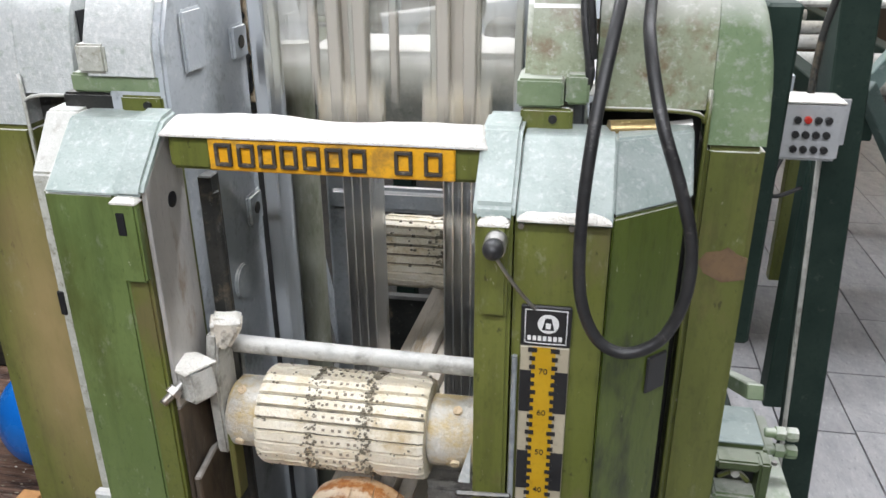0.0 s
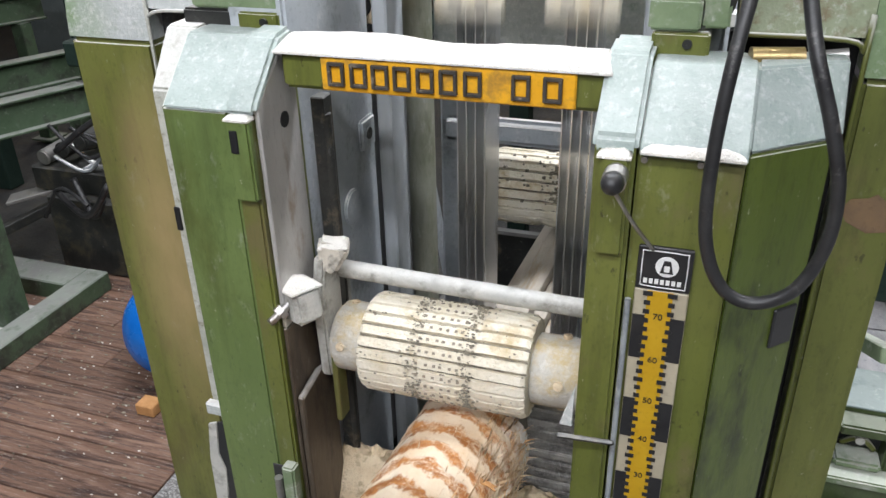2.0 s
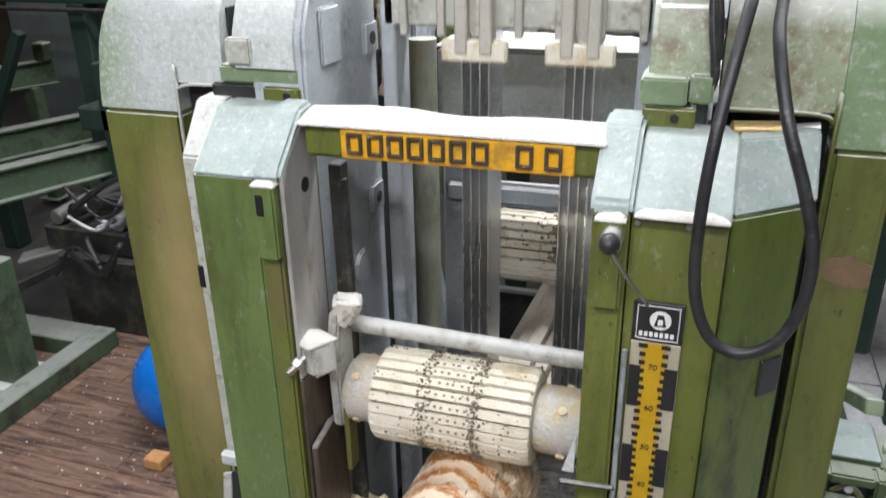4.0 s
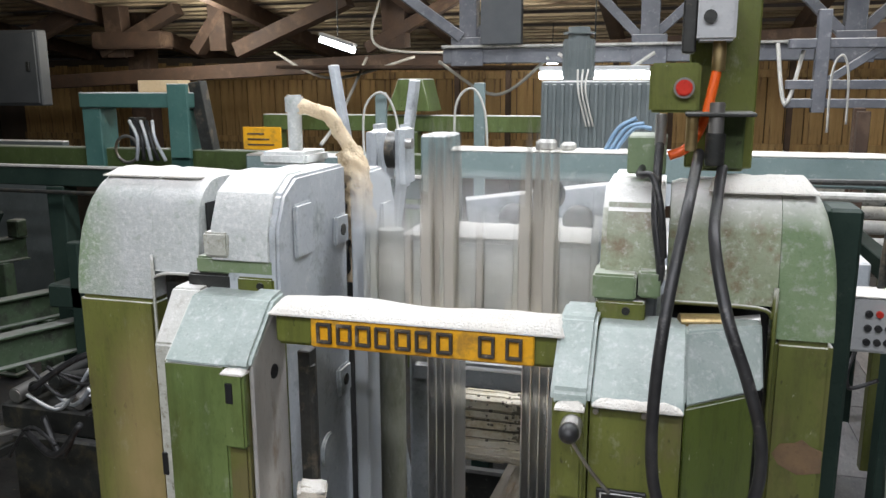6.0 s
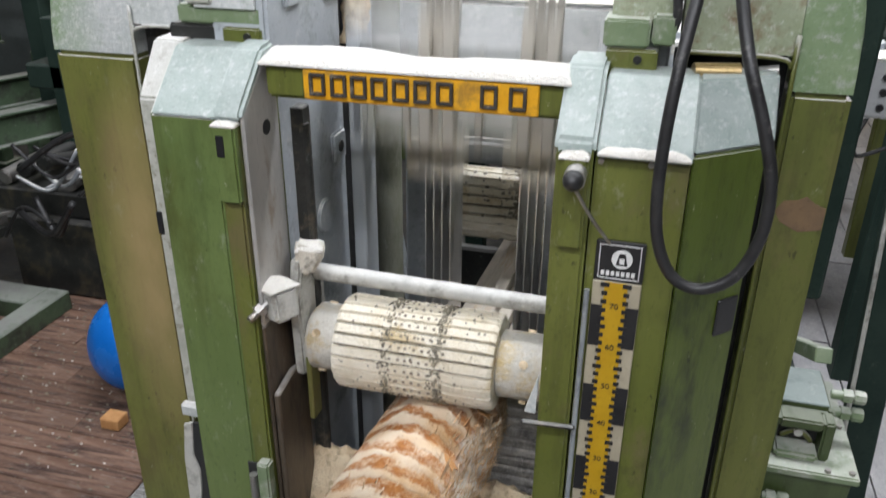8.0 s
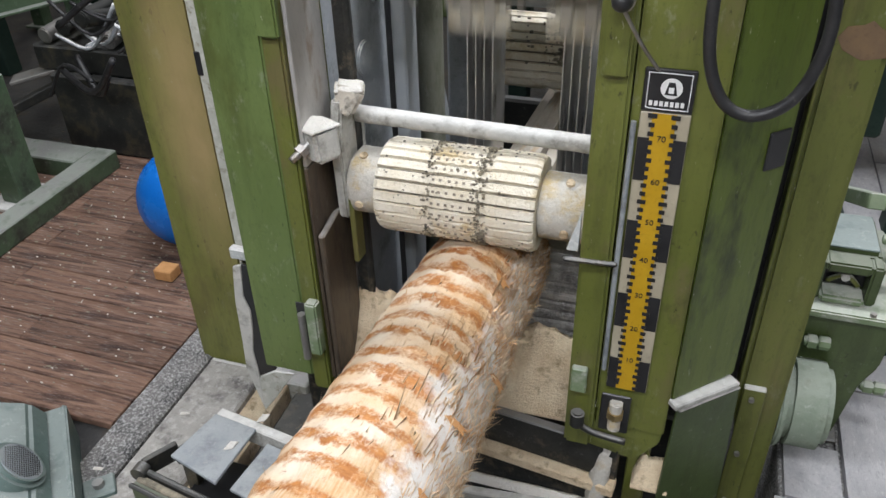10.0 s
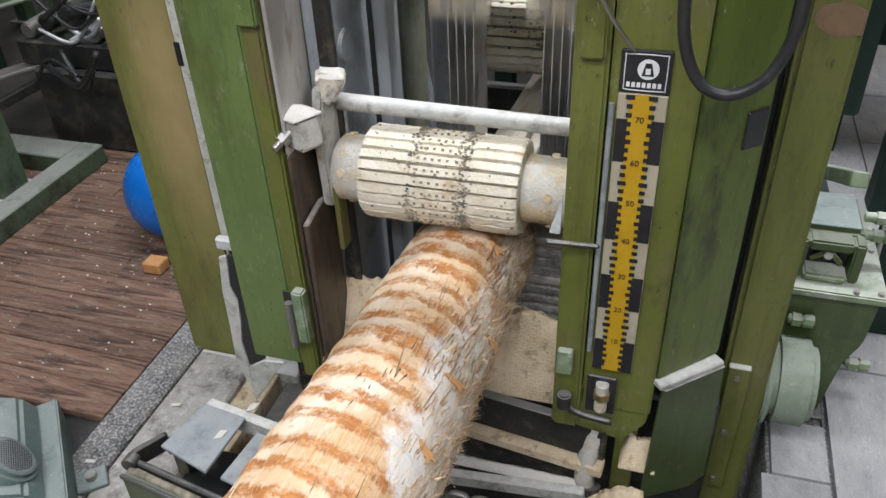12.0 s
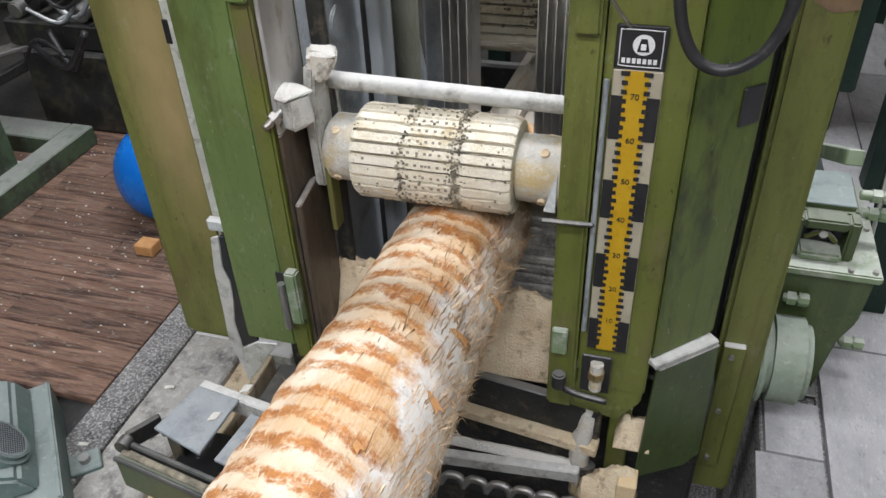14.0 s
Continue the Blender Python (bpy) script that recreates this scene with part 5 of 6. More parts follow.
def build_gearbox():
    g = thing("gearbox", "dusty green gearbox with a pale round cover", "gearbox")
    part("housing", bm_prism([(0.42, -0.02), (0.60, -0.02), (0.63, 0.20), (0.665, 0.28), (0.675, 0.445), (0.42, 0.445)], "y", 2.30, 2.75, 0.01, 2), DARKGREEN, g)
    lid = part("lid", bm_box(0.41, 0.685, 2.28, 2.78, 0.446, 0.472, 0.005, 2), LEAFDUST, g, "dust-covered lid plate")
    for x, y in ((0.665, 2.30), (0.665, 2.52), (0.60, 2.295)):
        part("bolt", bm_cyl((x, y, 0.472), (x, y, 0.482), 0.009, n=8), STEEL, lid)
    # hood with an open window in its front
    hood = part("hood", bm_box(0.42, 0.605, 2.40, 2.62, 0.473, 0.61, 0.012, 2), DARKGREEN, g, "green hood with an open window")
    part("hood_side", bm_box(0.42, 0.455, 2.335, 2.398, 0.473, 0.605, 0.006, 2), DARKGREEN, hood)
    part("hood_side", bm_box(0.575, 0.605, 2.335, 2.398, 0.473, 0.605, 0.006, 2), DARKGREEN, hood)
    part("hood_lintel", bm_box(0.456, 0.574, 2.335, 2.398, 0.572, 0.605, 0.006, 2), DARKGREEN, hood)
    part("window_lip", bm_box(0.456, 0.574, 2.32, 2.398, 0.474, 0.50, 0.008, 2), LEAFDUST, hood, "dusty window sill")
    # Black sheet at the window's back puts its inner shade into colour.
    part("window_back", bm_box(0.456, 0.574, 2.390, 2.397, 0.501, 0.571, 0.001), INKSHADE, hood, "black sheet painting the shade of a recess")
    part("hood_lever", bm_tube([(0.475, 2.38, 0.515), (0.51, 2.37, 0.548), (0.53, 2.365, 0.545), (0.555, 2.37, 0.515)], 0.008, 8, 5), GREEN, hood)
    part("lever_pin", bm_cyl((0.515, 2.352, 0.548), (0.515, 2.38, 0.548), 0.012, n=12), GREYDUST, hood)
    part("top_plate", bm_box(0.43, 0.595, 2.41, 2.60, 0.611, 0.617, 0.002), MOTORTEAL, hood, "dusty grey top plate")
    part("cover", bm_cyl((0.41, 2.20, 0.19), (0.535, 2.20, 0.19), 0.132, n=40, bevel=0.02), GEARDUST, g, "pale dusty round cover")
    part("cover_rim", bm_cyl((0.394, 2.20, 0.19), (0.412, 2.20, 0.19), 0.142, n=40, bevel=0.005), GEARDUST, g)
    for x0, xx, y, z in ((0.60, 0.66, 2.45, 0.635), (0.60, 0.665, 2.45, 0.575), (0.44, 0.48, 2.28, 0.36), (0.66, 0.70, 2.40, 0.125)):
        pp = part("pipe_stub", bm_cyl((x0, y, z), (xx, y, z), 0.015, n=16, bevel=0.003), LEAFDUST, g)
        part("union_nut", bm_cyl((xx - 0.03, y, z), (xx - 0.005, y, z), 0.022, n=6), LEAFDUST, pp)
        part("union_nut", bm_cyl((xx, y, z), (xx + 0.032, y, z), 0.021, n=8, bevel=0.003), LEAFDUST, pp)
    part("foot", bm_box(0.44, 0.62, 2.28, 2.8, -0.035, -0.02, 0.004), DARKSTEEL, g)
    part("brace", bm_beam((0.60, 3.9, 0.02), (0.60, 2.62, 0.66), 0.05, 0.05), LEAFDUST, g, "dusty steel brace")
    part("rail", bm_beam((0.66, 4.6, 0.06), (0.69, 2.9, 0.06), 0.06, 0.10), TEAL, g)


def build_pit():
    p = thing("log_carriage_bed", "dark dusty steel bed under the log", "machine bed")
    part("cross_panel", bm_beam((-0.84, 1.915, 0.195), (-0.02, 1.82, 0.185), 0.03, 0.125), DARKSTEEL, p, "dark rubber panel")
    part("wear_strip", bm_beam((-0.84, 1.895, 0.115), (-0.02, 1.80, 0.10), 0.05, 0.035), TANDUST, p, "tan dusty strip")
    part("cross_panel", bm_beam((-0.84, 1.905, -0.09), (-0.05, 1.815, -0.09), 0.03, 0.37), DARKSTEEL, p)
    tagged(part("sawdust", bm_mound(-0.50, -0.13, 1.87, 2.12, 0.25, 0.26, 50, 40, 9.0, 0.8, 6), TANDUST, p, "heap of fresh tan sawdust"), kind="stuff")
    tagged(part("sawdust", bm_mound(-0.86, -0.58, 1.88, 2.14, 0.28, 0.26, 40, 30, 3.0, 0.9, 9), TANDUST, p, "heap of fresh tan sawdust"), kind="stuff")
    part("grooved_wall", bm_box(-0.40, -0.10, 2.137, 2.16, 0.2, 0.8, 0.002), PALEGRIT, p, "dust-covered grooved wall")
    for k in range(9):
        part("groove_rib", bm_box(-0.40, -0.10, 2.126, 2.1375, 0.33 + k * 0.035, 0.353 + k * 0.035, 0.004), PALEGRIT, p)
    part("support_bar", bm_beam((-0.52, 1.75, -0.02), (-0.06, 1.75, 0.032), 0.03, 0.045), GREYDUST, p, "steel bar edged with dust")
    part("dust_edge", bm_mound(-0.47, -0.08, 1.765, 1.80, 0.03, 0.025, 30, 6, 21.0), DUST, p)
    for k in range(6):
        part("chain_link", bm_tube([(-0.46 + 0.07 * k, 1.69, -0.06), (-0.44 + 0.07 * k, 1.70, -0.03), (-0.40 + 0.07 * k, 1.70, -0.03), (-0.385 + 0.07 * k, 1.69, -0.06)], 0.012, 8, 4), STEEL, p)
    part("support_bar", bm_beam((-0.55, 1.45, -0.30), (0.0, 1.40, -0.34), 0.10, 0.10), DARKSTEEL, p)
    part("drain_pipe", bm_tube([(-0.045, 1.84, 0.34), (-0.055, 1.83, 0.2), (-0.07, 1.80, 0.05), (-0.06, 1.80, -0.12)], 0.028, 14, 6, 0.3), HUBDUST, p, "dust-caked drain pipe")
    tagged(part("sawdust", bm_mound(-0.07, 0.11, 1.70, 1.83, -0.10, 0.20, 26, 20, 31.0, 0.7, 9), TANDUST, p, "heap of tan sawdust"), kind="stuff")
    part("timber_block", bm_box(0.045, 0.10, 1.72, 1.79, -0.16, 0.06, 0.004), PALEWOOD, p, "sawn timber block")
    part("pipe_ring", bm_cyl((-0.065, 1.80, 0.02), (-0.065, 1.79, 0.0), 0.045, n=18), DARKSTEEL, p)
    part("side_block", bm_box(0.0, 0.06, 1.86, 1.95, -0.2, 0.22, 0.004), GREEN, p)
    tagged(part("sawdust", bm_mound(0.02, 0.12, 1.80, 1.92, 0.12, 0.10, 16, 14, 2.2, 0.8), TANDUST, p), kind="stuff")
    part("longitudinal_beam", bm_box(-1.15, -1.02, -0.3, 2.05, -0.7, -0.06, 0.01), DARKSTEEL, p)
    part("longitudinal_beam", bm_box(0.10, 0.22, -0.3, 2.05, -0.8, -0.45, 0.01), DARKSTEEL, p)
    t = thing("chain_tray", "galvanised plates in a dark dusty conveyor frame", "conveyor")
    part("front_channel", bm_beam((-1.18, 1.30, 0.265), (-0.78, 1.235, 0.255), 0.045, 0.11), DARKGREEN, t, "olive channel with oily black edges")
    part("channel_edge", bm_beam((-1.182, 1.277, 0.324), (-0.78, 1.212, 0.314), 0.012, 0.014), DARKIRON, t)
    part("channel_edge", bm_beam((-1.182, 1.322, 0.330), (-0.78, 1.257, 0.320), 0.016, 0.026), DARKIRON, t)
    part("chain", bm_beam((-1.17, 1.30, 0.327), (-0.80, 1.238, 0.318), 0.02, 0.012), GROOVE, t, "chain clogged with chips")
    part("channel_end", bm_cyl((-1.17, 1.30, 0.335), (-1.17, 1.33, 0.335), 0.022, n=16), DARKIRON, t)
    part("frame_bar", bm_beam((-1.185, 1.34, 0.315), (-1.135, 1.42, 0.315), 0.016, 0.06), DARKIRON, t)
    part("frame_bar", bm_beam((-1.08, 1.545, 0.322), (-0.78, 1.50, 0.315), 0.03, 0.06), GREYDUST, t)
    part("frame_bar", bm_beam((-1.14, 1.41, 0.29), (-1.08, 1.54, 0.29), 0.02, 0.05), DARKIRON, t)
    part("plate", bm_prism([(-1.115, 1.368), (-1.08, 1.53), (-0.947, 1.512), (-0.957, 1.322)], "z", 0.345, 0.355, 0.002), GALV, t, "pale galvanised plate")
    part("plate", bm_prism([(-0.925, 1.33), (-0.905, 1.49), (-0.78, 1.47), (-0.79, 1.30)], "z", 0.325, 0.335, 0.002), GALV, t)
    # Black sheet below the plates stands in for the shade there.
    part("tray_floor", bm_box(-1.10, -0.80, 1.32, 1.50, 0.20, 0.21, 0.002), INKSHADE, t, "black sheet painting the shade under the plates")
    part("leg", bm_box(-1.12, -1.08, 1.40, 1.44, -0.9, 0.33, 0.003), DARKIRON, t)
    part("leg", bm_box(-0.9, -0.86, 1.40, 1.44, -0.9, 0.33, 0.003), DARKIRON, t)
    for x, y in ((-0.99, 1.42), (-0.955, 1.53), (-1.02, 1.72)):
        single("wood_chip", bm_prism([(x, y), (x + 0.02, y + 0.01), (x + 0.024, y + 0.035), (x + 0.004, y + 0.03)], "z", 0.357 if y < 1.6 else 0.02, 0.361 if y < 1.6 else 0.024, 0), DUST, "pale wood chip on the dusty frame", "wood chip", "wood chips")


def build_sills():
    structure("sill_timber", bm_box(-1.628, -1.492, 0.2, 3.4, -0.3, 0.002, 0.008), CONCRETE, "gritty dark sill beside the planks", "sill")
    structure("sill_concrete", bm_box(-1.485, -1.27, 0.2, 2.05, -0.3, -0.004, 0.008), PALEGRIT, "pale dusty concrete sill", "sill")
    structure("column_footing", bm_box(-1.56, -1.10, 2.03, 2.9, -0.6, -0.02, 0.006), PALEDIRT, "pale dusty footing under the column", "footing")
    structure("pit_wall_west", bm_box(-1.27, -1.17, 0.2, 2.03, -0.9, -0.03, 0.004), TANDUST, "dusty tan pit wall", "wall")
    structure("pit_wall_east", bm_box(0.45, 0.62, -0.3, 3.6, -0.9, -0.05, 0.004), CONCRETE, "dark pit wall", "wall")
    for x, y, a in ((-1.42, 1.78, 20), (-1.36, 1.58, 70), (-1.55, 1.5, 10)):
        ob = single("wood_chip", bm_box(-0.016, 0.016, -0.006, 0.006, 0, 0.004, 0.001), DUST, "pale wood chip on the floor sill", "wood chip", "wood chips")
        ob.matrix_basis = pose(x, y, 0.003, 0, 0, a)


def build_motor_box():
    m = thing("drive_motor", "dusty teal motor with a perforated fan cover", "electric motor")
    m.matrix_basis = pose(-1.60, 1.47, 0, 0, 0, -47.5)
    part("base", bm_box(-0.28, 0.34, -0.46, -0.012, -0.03, 0.05, 0.012, 2), MOTORTEAL, m)
    part("side_flange", bm_box(-0.19, 0.30, -0.010, 0.008, -0.03, 0.125, 0.005, 2), MOTORTEAL, m, "upright teal flange plate")
    part("housing", bm_prism([(-0.44, 0.05), (-0.06, 0.05), (-0.10, 0.12), (-0.20, 0.17), (-0.36, 0.17), (-0.44, 0.10)], "x", -0.26, 0.18, 0.012, 2), MOTORTEAL, m)
    fan = part("fan_cover", bm_cyl((0.05, -0.19, 0.10), (0.05, -0.115, 0.165), 0.085, n=36, bevel=0.012), MOTORTEAL, m)
    part("grille", bm_cyl((0.05, -0.116, 0.164), (0.05, -0.113, 0.1665), 0.066, n=32), GALV, fan, "grey perforated grille")
    bm = bmesh.new()
    up = Vector((0, 0.755, 0.656))
    for a in range(-8, 9):
        for b in range(-8, 9):
            x, y = a * 0.0078 + (b % 2) * 0.0039, b * 0.0068
            if x * x + y * y < 0.0036:
                c = Vector((0.05, -0.113, 0.1668)) + Vector((x, 0, 0)) + Vector((0, -0.656, 0.755)) * y
                bm_cyl(c, c + up * 0.0009, 0.0026, n=6, bm=bm)
    # Black dots on the grille paint the dark of its holes.
    tagged(part("perforation", bm, INKSHADE, fan, "punched holes shown as black dots"), kind="stuff")
    for k in range(6):
        part("cooling_rib", bm_box(-0.25 + k * 0.05, -0.243 + k * 0.05, -0.36, -0.20, 0.17, 0.19, 0.002), MOTORTEAL, m)
    part("lug", bm_box(0.05, 0.13, 0.009, 0.10, -0.01, 0.012, 0.004), MOTORTEAL, m)
    part("lug_bolt", bm_cyl((0.09, 0.055, 0.012), (0.09, 0.055, 0.03), 0.017, n=8), STEEL, m)


def build_left_machines():
    single("barrel", bm_ball((-1.985, 2.72, 0.205), 0.19, 48, (1, 1, 1.12)), BLUE, "bright blue rounded plastic drum on the planks", "drum")
    b = single("wood_offcut", bm_box(-1.962, -1.88, 2.40, 2.47, 0.001, 0.05, 0.004), BARK, "orange-brown wood offcut on the planks", "wood offcut")
    # transfer rails running past the saw, and their base frame
    def rail(p, q, h, w, mat, parent):
        """A rolled steel joist between two points."""
        up = Vector((0, 0, h / 2))
        p, q = Vector(p), Vector(q)
        part("flange", bm_beam(p + up, q + up, w, 0.012, None, 0.002), mat, parent)
        part("flange", bm_beam(p - up, q - up, w, 0.012, None, 0.002), mat, parent)
        part("web", bm_beam(p, q, 0.012, h - 0.013, None, 0.001), mat, parent)
    for x, y, z, x2, y2 in ((-4.05, 1.75, 0.77, -2.98, 4.20), (-4.75, 2.05, 0.77, -3.68, 4.50), (-5.6, 2.8, 0.95, -4.6, 5.1)):
        c = thing("transfer_rail", "bottle-green steel joist rail with dusty edges", "conveyor", "transfer rails")
        rail((x, y, z), (x2, y2, z), 0.165, 0.10, FRAMEGREEN, c)
        part("stop_block", bm_box(x2 - 0.05, x2 + 0.05, y2 - 0.12, y2 - 0.02, z + 0.09, z + 0.22, 0.01), FRAMEGREEN, c)
        for f in (0.12, 0.52, 0.93):
            px, py = x + (x2 - x) * f, y + (y2 - y) * f
            part("leg", bm_box(px - 0.05, px + 0.05, py - 0.05, py + 0.05, -0.03, z - 0.09, 0.006), FRAMEGREEN, c)
            part("foot", bm_box(px - 0.09, px + 0.09, py - 0.09, py + 0.09, -0.001, 0.015, 0.003), FRAMEGREEN, c)
    f = thing("floor_frame", "green welded steel base frame on the planks", "steel frame")
    part("frame_bar", bm_box(-2.825, -2.706, 1.9, 3.19, 0.0, 0.10, 0.006), FRAMEGREEN, f)
    part("frame_bar", bm_box(-3.9, -2.827, 3.02, 3.19, 0.0, 0.098, 0.006), FRAMEGREEN, f)
    part("frame_bar", bm_box(-3.9, -2.827, 2.36, 2.48, 0.0, 0.098, 0.006), FRAMEGREEN, f)
    part("upright", bm_box(-3.02, -2.90, 2.72, 2.86, 0.0, 0.62, 0.006), FRAMEGREEN, f)
    part("upright", bm_box(-3.45, -3.33, 2.55, 2.69, 0.0, 0.66, 0.006), FRAMEGREEN, f)
    part("foot_plate", bm_box(-3.08, -2.83, 2.66, 2.92, 0.0, 0.02, 0.004), GREYDUST, f)
    part("cross_tie", bm_beam((-3.40, 2.62, 0.56), (-2.96, 2.79, 0.56), 0.06, 0.08), FRAMEGREEN, f)
    part("tilted_bar", bm_beam((-3.35, 3.3, 0.36), (-2.62, 3.75, 0.52), 0.12, 0.02), STEEL, f, "oily flat bar")
    part("tilted_bar", bm_beam((-3.3, 3.55, 0.30), (-2.6, 4.0, 0.42), 0.08, 0.05), DARKIRON, f)
    part("brace", bm_beam((-3.6, 3.1, 0.1), (-2.75, 3.9, 0.50), 0.05, 0.05), DARKIRON, f)
    k = thing("cylinder_bank", "dark oily pneumatic cylinders with tangled hoses", "pneumatic unit")
    rng = random.Random(21)
    part("bank_frame", bm_box(-3.2, -2.0, 3.35, 3.75, 0.42, 0.55, 0.01), DARKIRON, k)
    part("bank_frame", bm_box(-3.1, -2.05, 3.3, 3.36, 0.0, 0.42, 0.01), DARKIRON, k)
    for i in range(9):
        x = -3.1 + i * 0.125
        part("cylinder", bm_cyl((x, 3.35, 0.60 + 0.05 * (i % 3)), (x, 3.72, 0.62 + 0.03 * (i % 2)), 0.04, n=14, bevel=0.006), STEEL if i % 3 == 0 else DARKIRON, k)
    for i in range(26):
        p = Vector((rng.uniform(-3.1, -2.1), rng.uniform(3.15, 3.5), rng.uniform(0.35, 0.85)))
        q = p + Vector((rng.uniform(0.2, 0.6), rng.uniform(-0.15, 0.2), rng.uniform(-0.15, 0.2)))
        part("hose", bm_tube([p, (p + q) / 2 + Vector((0, 0, rng.choice((-0.14, 0.12)))), q], rng.uniform(0.008, 0.016), 8, 6), BLACK if i % 4 else GREYBLUE, k)
    for i in range(6):
        single("steel_bracket", bm_prism([(0, 0), (0.14, 0), (0.14, 0.05), (0.06, 0.08), (0.06, 0.22), (0, 0.22)], "y", -0.05, 0.05, 0.006), DARKIRON if i % 2 else TEAL, "dark oily bracket on the conveyor", "bracket", "conveyor brackets").matrix_basis = pose(-2.9 + 0.16 * i, 4.1, 0.68 if i % 2 else 0.7, 0, 0, 12 * i)
    h = thing("pusher_carriage", "dark green carriage with pale dusty rollers", "sawmill machine")
    part("bed", bm_box(-3.2, -1.75, 3.75, 4.3, 0.95, 1.08, 0.01), TEAL, h)
    for i in range(4):
        part("roller", bm_cyl((-3.0 + i * 0.34, 3.9, 1.14), (-2.8 + i * 0.34, 3.9, 1.14), 0.085, n=18, bevel=0.01), DARKIRON if i % 2 else GROOVE, h)
        part("upright", bm_box(-3.05 + i * 0.36, -2.98 + i * 0.36, 3.75, 3.82, -0.03, 1.32, 0.006), DARKGREEN if i % 2 else TEAL, h)
    tagged(part("sawdust", bm_mound(-2.75, -2.35, 3.78, 4.1, 1.08, 0.06, 20, 14, 2.0), DUST, h), kind="stuff")


def build_back_left():
    t = thing("press_stand", "teal steel stand with hoses and a timber on top", "machine stand", "", (-0.065, 0, 0))
    y = 4.5
    part("top_beam", bm_box(-3.36, -2.60, y - 0.1, y + 0.1, 2.01, 2.10, 0.006), BEAMTEAL, t)
    for x in (-3.30, -2.70):
        part("leg", bm_box(x - 0.06, x + 0.07, y - 0.08, y + 0.08, 1.60, 2.01, 0.006), BEAMTEAL, t)
    part("brace", bm_beam((-2.60, y, 2.16), (-2.52, y, 1.68), 0.08, 0.08), DARKSTEEL, t)
    part("end_plate", bm_box(-2.73, -2.60, y - 0.12, y - 0.09, 1.72, 2.15, 0.004), BEAMTEAL, t)
    part("cylinder", bm_cyl((-3.03, y, 1.78), (-3.03, y, 1.95), 0.05, n=14), DARKSTEEL, t)
    part("wheel", bm_tube([(-3.08 + 0.08 * math.cos(a), y - 0.05, 1.76 + 0.08 * math.sin(a)) for a in [k * math.pi / 5 for k in range(11)]], 0.010, 8, 3), STEEL, t)
    for k in range(5):
        part("hose", bm_tube([(-3.05 + k * 0.04, y - 0.05, 1.93), (-2.95 + k * 0.03, y - 0.12, 1.83), (-2.98 + k * 0.05, y - 0.1, 1.70)], 0.011, 8, 6), BLACK if k % 2 else GREYBLUE, t)
    single("squared_timber", bm_box(-3.03, -2.75, 4.44, 4.56, 2.101, 2.17, 0.004), PALEWOOD, "pale squared timber on the steel stand", "timber")
    c = thing("deck_conveyor", "long olive green conveyor with dusty edges", "conveyor")
    part("side_beam", bm_box(-5.6, -1.0, 4.1, 4.2, 1.57, 1.675, 0.006), TEAL, c)
    part("side_beam", bm_box(-5.6, -1.2, 4.45, 4.55, 1.64, 1.765, 0.006), DARKGREEN, c)
    part("chain", bm_box(-5.6, -1.0, 4.09, 4.12, 1.677, 1.692, 0.003), GREYDUST, c)
    part("pipe", bm_cyl((-5.6, 4.05, 1.545), (-1.0, 4.05, 1.54), 0.012, n=10), DARKIRON, c)
    for x in (-5.2, -4.3, -3.4, -2.5, -1.6):
        part("leg", bm_box(x - 0.06, x + 0.06, 4.1, 4.22, -0.03, 1.57, 0.006), TEAL, c)
        part("brace", bm_beam((x, 4.12, 0.7), (x + 0.45, 4.12, 1.40), 0.06, 0.06), TEAL, c)
    part("pedestal", bm_box(-2.25, -1.35, 4.28, 4.44, 1.60, 1.765, 0.01), BEAMGREEN, c)
    s = thing("warning_board", "yellow notice board with dark lines of text", "sign")
    part("board", bm_box(-2.24, -2.01, 4.25, 4.265, 1.79, 1.915, 0.003), YELLOW, s)
    for k in range(3):
        part("text_bar", bm_box(-2.21, -2.05 - 0.03 * k, 4.247, 4.2505, 1.815 + k * 0.03, 1.823 + k * 0.03, 0), LETTER, s)
    cab = thing("switch_cabinet", "grey wall-hung electrical cabinet", "cabinet")
    part("body", bm_box(-5.95, -5.12, 6.0, 6.12, 1.97, 2.60, 0.01), GREYCAB, cab)
    part("door", bm_box(-5.93, -5.14, 5.985, 6.0, 1.99, 2.58, 0.006), GREYCAB, cab)
    part("handle", bm_box(-5.23, -5.20, 5.965, 5.985, 2.26, 2.34, 0.003), DARKSTEEL, cab)
    part("low_panel", bm_box(-5.9, -5.0, 6.05, 6.13, -0.035, 1.67, 0.01), TANKGREY, cab, "pale grey lower panel")
    # guard posts and hose carriers behind the saw
    for x, yy, z0, z1, lean, m in ((-1.385, 3.55, 1.62, 2.225, -0.10, GREYBLUE), (-0.92, 3.25, 1.70, 2.16, 0.07, GREYBLUE), (1.55, 6.0, 1.4, 2.35, 0.02, BEAMGREEN), (-1.48, 4.4, 1.5, 2.1, 0.0, BEAMGREEN), (-0.98, 4.6, 1.5, 2.15, 0.0, BEAMGREEN)):
        single("guide_post", bm_beam((x - lean * (z1 + 0.03) / (z1 - z0), yy, -0.03), (x, yy, z1), 0.06, 0.03), m, "dusty grey steel guide post", "post", "guide posts")
